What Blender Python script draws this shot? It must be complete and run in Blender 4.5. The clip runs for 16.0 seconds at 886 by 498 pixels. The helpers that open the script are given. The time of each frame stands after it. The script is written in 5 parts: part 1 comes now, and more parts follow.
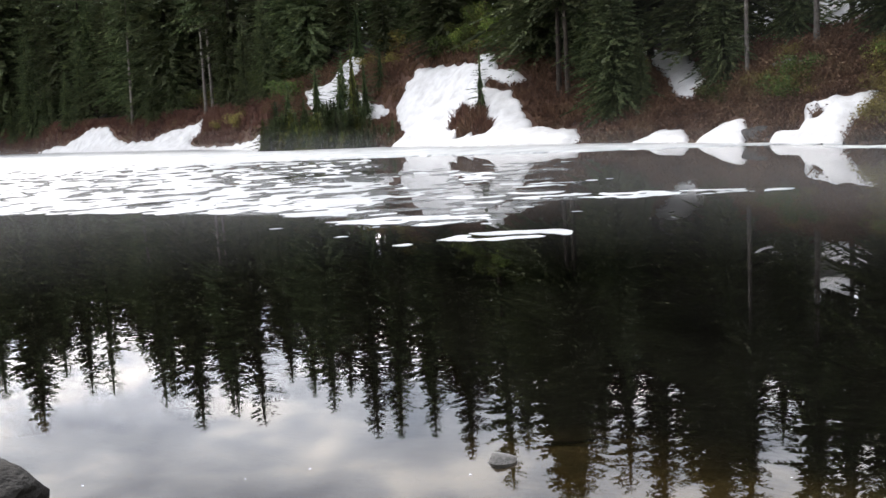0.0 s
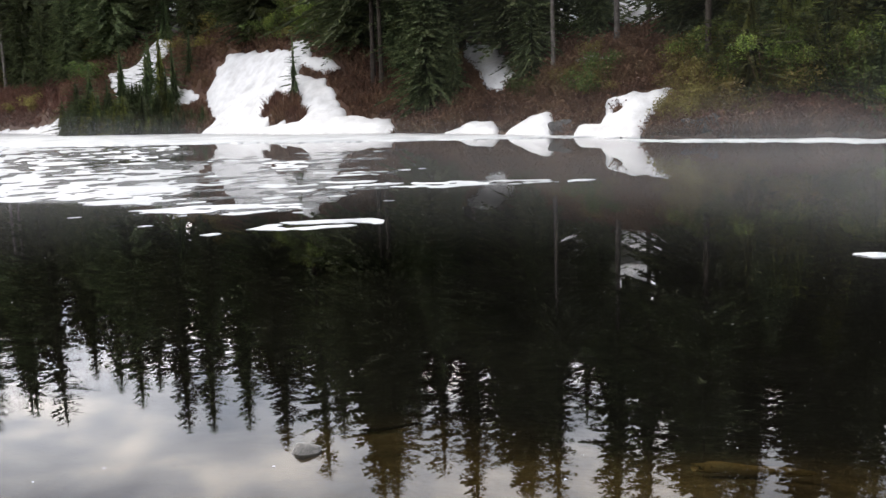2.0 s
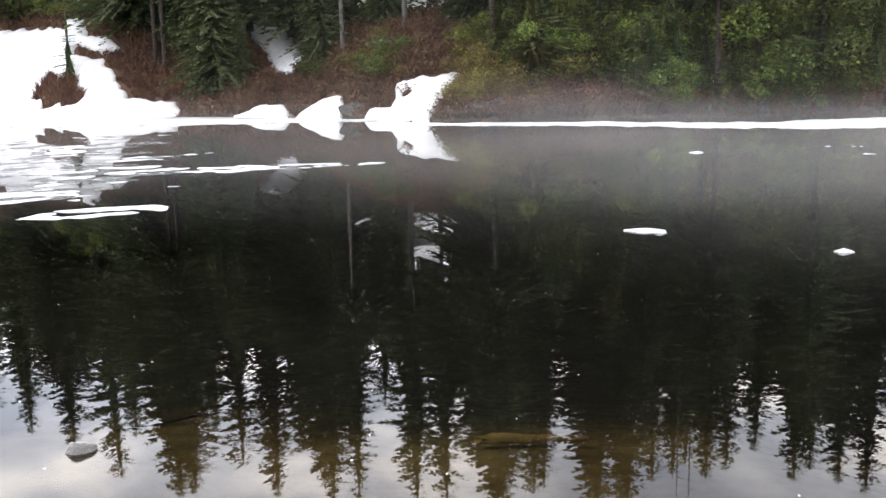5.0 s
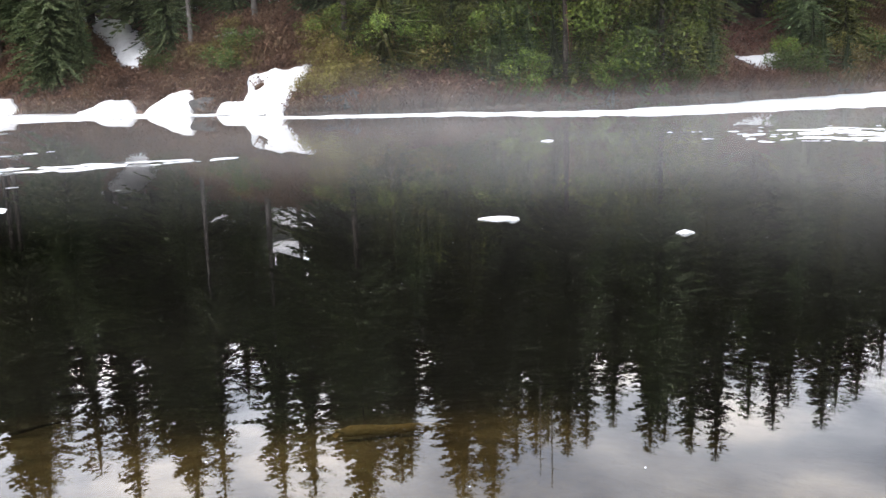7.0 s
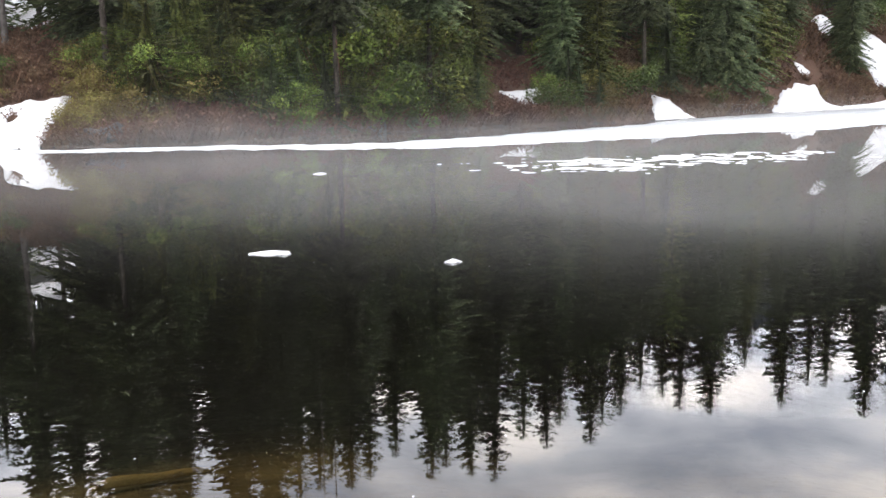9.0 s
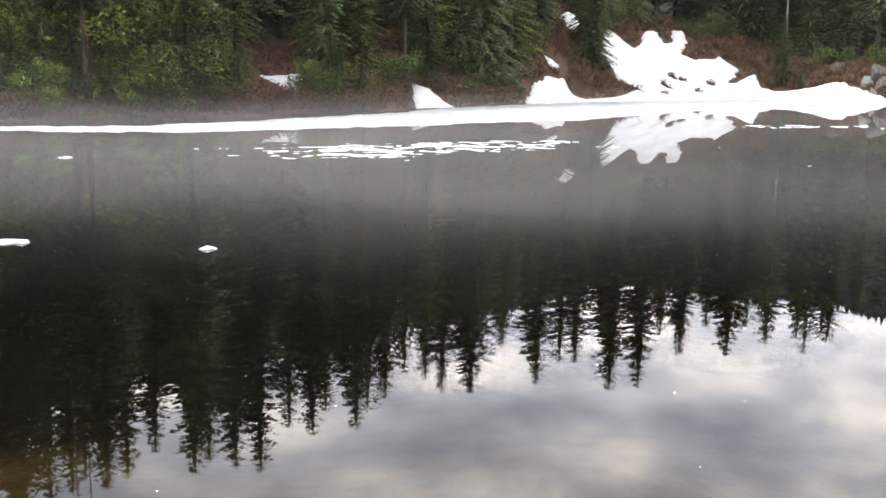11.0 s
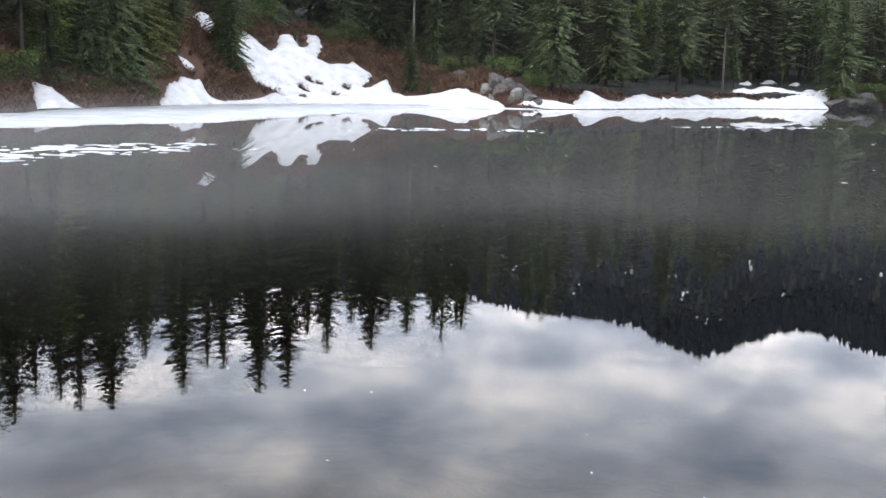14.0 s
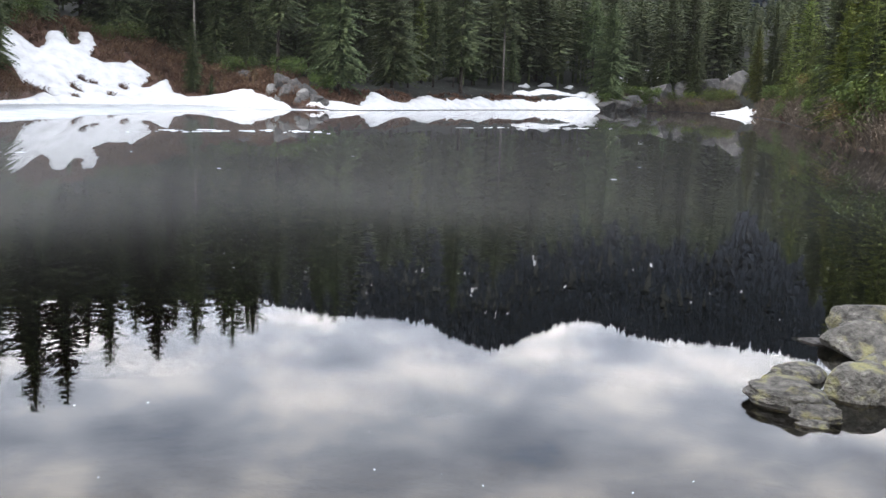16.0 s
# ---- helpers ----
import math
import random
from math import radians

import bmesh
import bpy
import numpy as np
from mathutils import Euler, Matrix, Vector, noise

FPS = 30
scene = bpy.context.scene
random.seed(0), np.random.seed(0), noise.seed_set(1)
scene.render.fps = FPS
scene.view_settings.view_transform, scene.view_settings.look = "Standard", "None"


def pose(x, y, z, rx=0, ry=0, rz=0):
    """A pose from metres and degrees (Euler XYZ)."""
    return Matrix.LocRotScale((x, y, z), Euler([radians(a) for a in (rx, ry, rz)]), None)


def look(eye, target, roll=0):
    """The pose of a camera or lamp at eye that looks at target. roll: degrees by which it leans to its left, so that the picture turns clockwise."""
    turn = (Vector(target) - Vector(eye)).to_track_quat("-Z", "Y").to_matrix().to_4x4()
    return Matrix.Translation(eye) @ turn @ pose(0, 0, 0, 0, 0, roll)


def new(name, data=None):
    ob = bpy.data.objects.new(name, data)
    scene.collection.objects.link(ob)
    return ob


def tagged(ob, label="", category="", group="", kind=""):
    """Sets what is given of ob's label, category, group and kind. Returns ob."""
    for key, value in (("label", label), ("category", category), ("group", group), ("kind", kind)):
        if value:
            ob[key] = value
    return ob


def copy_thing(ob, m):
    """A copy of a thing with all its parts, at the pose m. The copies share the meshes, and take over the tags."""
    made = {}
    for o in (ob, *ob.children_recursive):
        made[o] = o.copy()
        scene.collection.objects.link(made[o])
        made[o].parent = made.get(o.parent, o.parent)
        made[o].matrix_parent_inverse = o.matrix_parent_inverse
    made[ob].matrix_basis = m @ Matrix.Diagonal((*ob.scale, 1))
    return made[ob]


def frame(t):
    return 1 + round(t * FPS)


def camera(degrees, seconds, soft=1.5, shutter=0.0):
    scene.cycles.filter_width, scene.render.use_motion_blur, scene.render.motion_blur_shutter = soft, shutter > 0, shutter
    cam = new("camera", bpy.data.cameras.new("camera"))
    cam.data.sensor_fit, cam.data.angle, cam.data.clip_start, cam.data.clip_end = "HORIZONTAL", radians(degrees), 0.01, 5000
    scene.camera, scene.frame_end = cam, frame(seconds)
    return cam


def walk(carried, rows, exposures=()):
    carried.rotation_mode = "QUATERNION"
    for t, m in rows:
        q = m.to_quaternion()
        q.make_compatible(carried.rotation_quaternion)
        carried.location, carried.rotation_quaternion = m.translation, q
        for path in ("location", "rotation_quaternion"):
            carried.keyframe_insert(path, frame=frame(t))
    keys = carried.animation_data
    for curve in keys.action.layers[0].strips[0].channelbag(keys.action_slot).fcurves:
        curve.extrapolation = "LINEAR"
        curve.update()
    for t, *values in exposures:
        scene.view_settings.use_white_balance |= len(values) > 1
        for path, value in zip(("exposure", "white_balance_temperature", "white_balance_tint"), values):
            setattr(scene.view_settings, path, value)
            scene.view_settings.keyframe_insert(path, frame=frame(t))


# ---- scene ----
LENS = 48.57
cam = camera(LENS, 16.0, soft=1.5)
# seconds, place, yaw, pitch, roll
ROWS = [
    (0.0, 0.000, 0.000, 1.500, -0.08, -7.72, 3.19),
    (0.5, 0.014, -0.001, 1.499, -2.72, -8.13, 2.72),
    (1.0, 0.031, -0.002, 1.500, -6.26, -8.23, 1.99),
    (1.5, 0.045, -0.004, 1.497, -8.94, -8.60, 1.79),
    (2.0, 0.053, -0.005, 1.497, -10.72, -8.82, 1.87),
    (2.5, 0.063, -0.007, 1.495, -12.77, -9.08, 2.09),
    (3.0, 0.072, -0.009, 1.494, -14.49, -9.40, 2.03),
    (3.5, 0.077, -0.011, 1.491, -15.52, -10.01, 1.82),
    (4.0, 0.090, -0.014, 1.491, -18.30, -10.21, 1.42),
    (6.5, 0.135, -0.033, 1.487, -28.16, -10.53, 1.99),
    (7.0, 0.148, -0.039, 1.486, -30.99, -10.78, 1.90),
    (7.5, 0.161, -0.046, 1.490, -34.03, -9.86, 1.85),
    (8.0, 0.176, -0.057, 1.493, -37.77, -9.24, 1.89),
    (10.5, 0.233, -0.108, 1.484, -53.16, -10.19, -0.01),
    (11.0, 0.246, -0.125, 1.481, -57.47, -10.18, -0.34),
    (11.5, 0.258, -0.143, 1.481, -61.83, -10.03, -0.74),
    (12.0, 0.266, -0.156, 1.482, -64.92, -9.84, -0.66),
    (12.5, 0.273, -0.170, 1.482, -68.16, -9.46, -1.09),
    (13.0, 0.279, -0.184, 1.479, -71.25, -9.75, -1.25),
    (13.5, 0.286, -0.199, 1.477, -74.67, -9.64, -1.20),
    (14.0, 0.291, -0.215, 1.476, -77.98, -9.69, -1.57),
    (14.5, 0.294, -0.226, 1.474, -80.51, -9.68, -1.53),
    (15.0, 0.298, -0.243, 1.471, -84.10, -9.70, -1.64),
    (15.5, 0.301, -0.255, 1.472, -86.54, -9.23, -1.71),
    (16.0, 0.303, -0.273, 1.469, -90.19, -9.25, -1.94),
]
walk(cam, [(t, pose(x, y, z, 90 + pitch, roll, yaw)) for t, x, y, z, yaw, pitch, roll in ROWS],
     exposures=((0.0, 1.6, 6750, 12.5), (2.5, 1.54, 6900, 13), (4.0, 1.88, 6850, 13), (6.5, 2.42, 6700, 13), (8.0, 2.4, 6700, 13.5), (10.5, 2.30, 7000, 13.5), (12.5, 1.93, 6650, 13.5), (14.5, 1.85, 6350, 12.5), (16.0, 1.88, 6400, 12.5)))

# ---------------------------------------------------------------- sky and light
SUN_AZ, SUN_EL = -32.0, 38.0


def node(nt, kind, x=0, **settings):
    n = nt.nodes.new(kind)
    for key, value in settings.items():
        if key in n.inputs:
            n.inputs[key].default_value = value
        else:
            setattr(n, key, value)
    return n


def build_world():
    world = bpy.data.worlds.new("sky")
    scene.world = world
    world.use_nodes = True
    nt = world.node_tree
    nt.nodes.clear()
    link = nt.links.new
    out = nt.nodes.new("ShaderNodeOutputWorld")
    back = nt.nodes.new("ShaderNodeBackground")
    back.inputs["Strength"].default_value = 0.1
    sky = nt.nodes.new("ShaderNodeTexSky")
    sky.sky_type, sky.sun_disc = "NISHITA", False
    sky.sun_elevation, sky.sun_rotation = radians(SUN_EL), radians(SUN_AZ)
    co = nt.nodes.new("ShaderNodeTexCoord")
    sep = nt.nodes.new("ShaderNodeSeparateXYZ")
    link(co.outputs["Generated"], sep.inputs[0])
    up = nt.nodes.new("ShaderNodeMath")
    up.operation = "MAXIMUM"
    link(sep.outputs["Z"], up.inputs[0])
    up.inputs[1].default_value = 0.0
    add = nt.nodes.new("ShaderNodeMath")
    add.operation = "ADD"
    link(up.outputs[0], add.inputs[0])
    add.inputs[1].default_value = 0.16
    flat = []
    for axis in "XY":
        d = nt.nodes.new("ShaderNodeMath")
        d.operation = "DIVIDE"
        link(sep.outputs[axis], d.inputs[0])
        link(add.outputs[0], d.inputs[1])
        flat.append(d)
    comb = nt.nodes.new("ShaderNodeCombineXYZ")
    link(flat[0].outputs[0], comb.inputs[0])
    link(flat[1].outputs[0], comb.inputs[1])
    # the cloud sheet: broad bands and smaller puffs
    big = nt.nodes.new("ShaderNodeTexNoise")
    big.inputs["Scale"].default_value, big.inputs["Detail"].default_value, big.inputs["Roughness"].default_value = 2.6, 5.0, 0.55
    big.inputs["Distortion"].default_value = 0.12
    link(comb.outputs[0], big.inputs["Vector"])
    ramp = nt.nodes.new("ShaderNodeValToRGB")
    e = ramp.color_ramp.elements
    e[0].position, e[0].color = 0.36, (0.34, 0.38, 0.45, 1)
    e[1].position, e[1].color = 0.64, (1.0, 0.985, 0.965, 1)
    mid = ramp.color_ramp.elements.new(0.50)
    mid.color = (0.56, 0.60, 0.665, 1)
    link(big.outputs["Fac"], ramp.inputs[0])
    gain = nt.nodes.new("ShaderNodeVectorMath")
    gain.operation = "SCALE"
    link(ramp.outputs[0], gain.inputs[0])
    # the cloud is brighter towards the hidden sun
    toward = nt.nodes.new("ShaderNodeVectorMath")
    toward.operation = "DOT_PRODUCT"
    a, el = radians(SUN_AZ), radians(SUN_EL)
    toward.inputs[1].default_value = (math.sin(a) * math.cos(el), math.cos(a) * math.cos(el), math.sin(el))
    link(co.outputs["Generated"], toward.inputs[0])
    glow = nt.nodes.new("ShaderNodeMapRange")
    glow.interpolation_type = "SMOOTHSTEP"
    glow.inputs["From Min"].default_value, glow.inputs["From Max"].default_value = 0.35, 1.0
    glow.inputs["To Min"].default_value, glow.inputs["To Max"].default_value = 11.0, 16.0
    link(toward.outputs["Value"], glow.inputs["Value"])
    link(glow.outputs[0], gain.inputs["Scale"])
    gap = nt.nodes.new("ShaderNodeMapRange")
    gap.inputs["From Min"].default_value, gap.inputs["From Max"].default_value = 0.24, 0.36
    gap.inputs["To Min"].default_value, gap.inputs["To Max"].default_value = 0.35, 1.0
    link(big.outputs["Fac"], gap.inputs["Value"])
    mix = nt.nodes.new("ShaderNodeMix")
    mix.data_type = "RGBA"
    link(gap.outputs[0], mix.inputs["Factor"])
    link(sky.outputs[0], mix.inputs["A"])
    link(gain.outputs[0], mix.inputs["B"])
    link(mix.outputs["Result"], back.inputs["Color"])
    link(back.outputs[0], out.inputs[0])


build_world()
sun = new("sun", bpy.data.lights.new("sun", "SUN"))
sun.data.energy, sun.data.angle, sun.data.color = 0.8, radians(14), (1.0, 0.95, 0.88)
_a, _e = radians(SUN_AZ), radians(SUN_EL)
sun.matrix_world = look((0, 0, 60), (-60 * math.sin(_a) * math.cos(_e), -60 * math.cos(_a) * math.cos(_e), 60 - 60 * math.sin(_e)))


# ---------------------------------------------------------------- materials
def material(name, colours, scale=3.0, rough=0.8, bump=0.3, bump_scale=None, per_object=0.0, per_island=0.0, detail=6.0,
             spots=None, translucent=0.0):
    """Two to four colours blended by noise at two scales, with a bump; spots: (colour, scale, threshold) laid over."""
    m = bpy.data.materials.new(name)
    m.use_nodes = True
    nt = m.node_tree
    link = nt.links.new
    bsdf = nt.nodes["Principled BSDF"]
    bsdf.inputs["Roughness"].default_value = rough
    bsdf.inputs["Specular IOR Level"].default_value = 0.25
    co = nt.nodes.new("ShaderNodeTexCoord")
    where = nt.nodes.new("ShaderNodeVectorMath")
    where.operation = "ADD"
    link(co.outputs["Object"], where.inputs[0])
    info = nt.nodes.new("ShaderNodeObjectInfo")
    link(info.outputs["Random"], where.inputs[1])
    n1 = nt.nodes.new("ShaderNodeTexNoise")
    n1.inputs["Scale"].default_value, n1.inputs["Detail"].default_value = scale, detail
    n1.inputs["Roughness"].default_value = 0.65
    link(where.outputs[0], n1.inputs["Vector"])
    ramp = nt.nodes.new("ShaderNodeValToRGB")
    el = ramp.color_ramp.elements
    for i, c in enumerate(colours):
        pos = 0.30 + 0.42 * i / max(1, len(colours) - 1)
        if i < 2:
            el[i].position, el[i].color = pos, (*c, 1)
        else:
            el.new(pos).color = (*c, 1)
    link(n1.outputs["Fac"], ramp.inputs[0])
    colour = ramp.outputs[0]
    if spots:
        tone, s_scale, limit = spots
        n3 = nt.nodes.new("ShaderNodeTexNoise")
        n3.inputs["Scale"].default_value, n3.inputs["Detail"].default_value = s_scale, 5.0
        link(where.outputs[0], n3.inputs["Vector"])
        cut = nt.nodes.new("ShaderNodeMapRange")
        cut.inputs["From Min"].default_value, cut.inputs["From Max"].default_value = limit, limit + 0.14
        link(n3.outputs["Fac"], cut.inputs["Value"])
        mx = nt.nodes.new("ShaderNodeMix")
        mx.data_type = "RGBA"
        mx.inputs["B"].default_value = (*tone, 1)
        link(cut.outputs[0], mx.inputs["Factor"])
        link(colour, mx.inputs["A"])
        colour = mx.outputs["Result"]
    if per_object and per_island:
        tint = nt.nodes.new("ShaderNodeHueSaturation")
        wide = nt.nodes.new("ShaderNodeMapRange")
        wide.inputs["To Min"].default_value, wide.inputs["To Max"].default_value = 1 - per_island, 1 + per_island
        geo = nt.nodes.new("ShaderNodeNewGeometry")
        link(geo.outputs["Random Per Island"], wide.inputs["Value"])
        link(wide.outputs[0], tint.inputs["Value"])
        link(colour, tint.inputs["Color"])
        colour = tint.outputs[0]
    if per_object or per_island:
        hsv = nt.nodes.new("ShaderNodeHueSaturation")
        span = nt.nodes.new("ShaderNodeMapRange")
        amount = per_object or per_island
        span.inputs["To Min"].default_value, span.inputs["To Max"].default_value = 1 - amount, 1 + amount
        if per_island and not per_object:
            geo = nt.nodes.new("ShaderNodeNewGeometry")
            link(geo.outputs["Random Per Island"], span.inputs["Value"])
        else:
            link(info.outputs["Random"], span.inputs["Value"])
        link(span.outputs[0], hsv.inputs["Value"])
        hue = nt.nodes.new("ShaderNodeMapRange")
        hue.inputs["To Min"].default_value, hue.inputs["To Max"].default_value = 0.5 - 0.03 * amount, 0.5 + 0.05 * amount
        link(info.outputs["Random"], hue.inputs["Value"])
        link(hue.outputs[0], hsv.inputs["Hue"])
        link(colour, hsv.inputs["Color"])
        colour = hsv.outputs[0]
    link(colour, bsdf.inputs["Base Color"])
    if bump:
        n2 = nt.nodes.new("ShaderNodeTexNoise")
        n2.inputs["Scale"].default_value, n2.inputs["Detail"].default_value = bump_scale or scale * 4, 5.0
        link(co.outputs["Object"], n2.inputs["Vector"])
        bp = nt.nodes.new("ShaderNodeBump")
        bp.inputs["Strength"].default_value, bp.inputs["Distance"].default_value = bump, 0.08
        link(n2.outputs["Fac"], bp.inputs["Height"])
        link(bp.outputs[0], bsdf.inputs["Normal"])
    if translucent:
        tr = nt.nodes.new("ShaderNodeBsdfTranslucent")
        link(colour, tr.inputs["Color"])
        ms = nt.nodes.new("ShaderNodeMixShader")
        ms.inputs[0].default_value = translucent
        link(bsdf.outputs[0], ms.inputs[1])
        link(tr.outputs[0], ms.inputs[2])
        link(ms.outputs[0], nt.nodes["Material Output"].inputs["Surface"])
    return m


def water_material():
    m = bpy.data.materials.new("lake_water")
    m.use_nodes = True
    nt = m.node_tree
    bsdf = nt.nodes["Principled BSDF"]
    bsdf.inputs["Base Color"].default_value = (0.085, 0.078, 0.058, 1)
    bsdf.inputs["Roughness"].default_value = 0.0
    bsdf.inputs["IOR"].default_value = 1.333
    bsdf.inputs["Transmission Weight"].default_value = 1.0
    return m


def mist_material():
    """Thin drifting vapour: mostly clear, a little white scatter, in patches that thin out upwards."""
    m = bpy.data.materials.new("mist")
    m.use_nodes = True
    nt = m.node_tree
    link = nt.links.new
    nt.nodes.clear()
    out = nt.nodes.new("ShaderNodeOutputMaterial")
    clear = nt.nodes.new("ShaderNodeBsdfTransparent")
    white = nt.nodes.new("ShaderNodeBsdfDiffuse")
    white.inputs["Color"].default_value = (0.9, 0.9, 0.9, 1)
    white2 = nt.nodes.new("ShaderNodeBsdfTranslucent")
    white2.inputs["Color"].default_value = (0.9, 0.9, 0.9, 1)
    both = nt.nodes.new("ShaderNodeMixShader")
    both.inputs[0].default_value = 0.5
    link(white.outputs[0], both.inputs[1])
    link(white2.outputs[0], both.inputs[2])
    co = nt.nodes.new("ShaderNodeTexCoord")
    st = nt.nodes.new("ShaderNodeVectorMath")
    st.operation = "MULTIPLY"
    st.inputs[1].default_value = (0.13, 0.13, 0.4)
    link(co.outputs["Object"], st.inputs[0])
    n = nt.nodes.new("ShaderNodeTexNoise")
    n.inputs["Scale"].default_value, n.inputs["Detail"].default_value = 1.0, 4.0
    n.inputs["Distortion"].default_value = 0.6
    link(st.outputs[0], n.inputs["Vector"])
    patch = nt.nodes.new("ShaderNodeMapRange")
    patch.interpolation_type = "SMOOTHSTEP"
    patch.inputs["From Min"].default_value, patch.inputs["From Max"].default_value = 0.30, 0.75
    patch.inputs["To Min"].default_value, patch.inputs["To Max"].default_value = 0.45, 1.0
    link(n.outputs["Fac"], patch.inputs["Value"])
    dens = nt.nodes.new("ShaderNodeAttribute")
    dens.attribute_name = "vapour"
    m2 = nt.nodes.new("ShaderNodeMath")
    m2.operation = "MULTIPLY"
    link(patch.outputs[0], m2.inputs[0])
    link(dens.outputs["Fac"], m2.inputs[1])
    mix = nt.nodes.new("ShaderNodeMixShader")
    link(m2.outputs[0], mix.inputs[0])
    link(clear.outputs[0], mix.inputs[1])
    link(both.outputs[0], mix.inputs[2])
    link(mix.outputs[0], out.inputs[0])
    return m


def bed_material():
    """Brown gravel in the shallows; light lost in water painted as black farther out."""
    m = material("lake_bed", [(0.055, 0.040, 0.018), (0.12, 0.088, 0.038), (0.21, 0.16, 0.068)], 1.6, 0.9, 0.5, 7)
    nt = m.node_tree
    bsdf = nt.nodes["Principled BSDF"]
    colour = bsdf.inputs["Base Color"].links[0].from_socket
    water_dim = nt.nodes.new("ShaderNodeAttribute")
    water_dim.attribute_name = "water_dim"
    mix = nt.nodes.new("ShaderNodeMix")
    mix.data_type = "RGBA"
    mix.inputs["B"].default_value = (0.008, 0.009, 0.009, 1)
    nt.links.new(water_dim.outputs["Fac"], mix.inputs["Factor"])
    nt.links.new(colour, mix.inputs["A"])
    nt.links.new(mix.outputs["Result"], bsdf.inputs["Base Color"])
    return m


SOIL = material("bank_soil", [(0.026, 0.015, 0.011), (0.058, 0.031, 0.022), (0.082, 0.047, 0.032), (0.046, 0.036, 0.021)], 0.9, 0.95, 0.6, 6)
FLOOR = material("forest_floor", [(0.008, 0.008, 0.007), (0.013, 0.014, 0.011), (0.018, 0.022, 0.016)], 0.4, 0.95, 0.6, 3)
SNOW = material("old_snow", [(0.40, 0.40, 0.405), (0.52, 0.525, 0.535), (0.62, 0.625, 0.635)], 1.4, 0.75, 0.3, 7.0,
                spots=((0.45, 0.40, 0.34), 5.0, 0.70))
ICE = material("lake_ice", [(0.24, 0.26, 0.275), (0.40, 0.42, 0.435), (0.56, 0.575, 0.585)], 0.7, 0.5, 0.25, 4, per_island=0.18)
# grey of sunken ice, with the mist's reflection on open water painted in
SLUSH_SHEEN = material("slush_mist_sheen", [(0.035, 0.038, 0.041), (0.075, 0.080, 0.085), (0.14, 0.148, 0.155)], 0.5, 0.25, 0.1, 3)
WATER = water_material()
MIST = mist_material()
BARK = material("conifer_bark", [(0.016, 0.012, 0.010), (0.034, 0.027, 0.022), (0.062, 0.051, 0.042)], 5, 0.9, 0.6, 18, per_object=0.3)
GREY_BARK = material("weathered_trunk", [(0.055, 0.048, 0.043), (0.10, 0.09, 0.082), (0.155, 0.144, 0.13)], 5, 0.9, 0.5, 18, per_object=0.25)
NEEDLE = material("needles", [(0.026, 0.036, 0.016), (0.060, 0.076, 0.032), (0.120, 0.134, 0.058)], 1.2, 0.75, 0, per_object=0.5, per_island=0.42, translucent=0.15)
# yellow-green of young firs; on tall conifers it also paints boughs as lit
YOUNG_LIT = material("young_lit_needles", [(0.034, 0.044, 0.011), (0.080, 0.092, 0.022), (0.165, 0.165, 0.043)], 2.0, 0.7, 0, per_object=0.55, per_island=0.7, translucent=0.18)
LEAF = material("shrub_leaves", [(0.020, 0.034, 0.007), (0.078, 0.102, 0.018), (0.205, 0.215, 0.044)], 1.3, 0.65, 0, per_object=0.6, per_island=0.6, translucent=0.18)
OLIVE = material("budding_shrub", [(0.085, 0.064, 0.022), (0.145, 0.118, 0.035), (0.21, 0.18, 0.055)], 1.6, 0.7, 0, per_object=0.3, per_island=0.35, translucent=0.25)
TWIG = material("bare_twigs", [(0.042, 0.022, 0.017), (0.085, 0.042, 0.030), (0.112, 0.060, 0.040), (0.105, 0.078, 0.042)], 0.55, 0.9, 0, per_island=0.4)
ROCK = material("grey_boulder", [(0.018, 0.017, 0.016), (0.062, 0.059, 0.053), (0.112, 0.107, 0.096), (0.195, 0.186, 0.162)], 3.6, 0.85, 0.7, 11, per_object=0.15,
                spots=((0.165, 0.155, 0.080), 1.9, 0.52))
PALE_ROCK = material("pale_rock", [(0.12, 0.12, 0.115), (0.19, 0.185, 0.178), (0.25, 0.243, 0.23)], 6.0, 0.8, 0.5, 26)
DARK_ROCK = material("dark_rock", [(0.03, 0.03, 0.032), (0.075, 0.072, 0.07), (0.13, 0.125, 0.12)], 3.0, 0.85, 0.7, 12, per_object=0.2)
WET_ROCK = material("wet_rock", [(0.005, 0.0045, 0.004), (0.012, 0.011, 0.010), (0.026, 0.024, 0.021)], 3.0, 0.75, 0.6, 12)
BED = bed_material()
SAPLING = material("sapling_needles", [(0.022, 0.034, 0.014), (0.048, 0.066, 0.026), (0.09, 0.105, 0.045)], 2.0, 0.7, 0, per_object=0.4, per_island=0.5, translucent=0.2)
# distance haze is put into the colour: blue-black instead of needle green
FAR_HAZE_BLUE = material("far_forest", [(0.006, 0.009, 0.014), (0.010, 0.014, 0.021), (0.017, 0.022, 0.029)], 0.03, 0.85, 0, per_island=0.3)
GREY_TWIG = material("grey_twigs", [(0.04, 0.032, 0.026), (0.075, 0.06, 0.046), (0.12, 0.098, 0.072)], 0.8, 0.9, 0, per_island=0.4)
DULL_LEAF = material("dull_leaves", [(0.026, 0.042, 0.010), (0.055, 0.078, 0.018), (0.095, 0.115, 0.03)], 1.6, 0.7, 0, per_object=0.3, per_island=0.4, translucent=0.2)
PALE_WOOD = material("bleached_wood", [(0.26, 0.24, 0.21), (0.36, 0.34, 0.31), (0.46, 0.44, 0.40)], 6, 0.85, 0.4, 20)
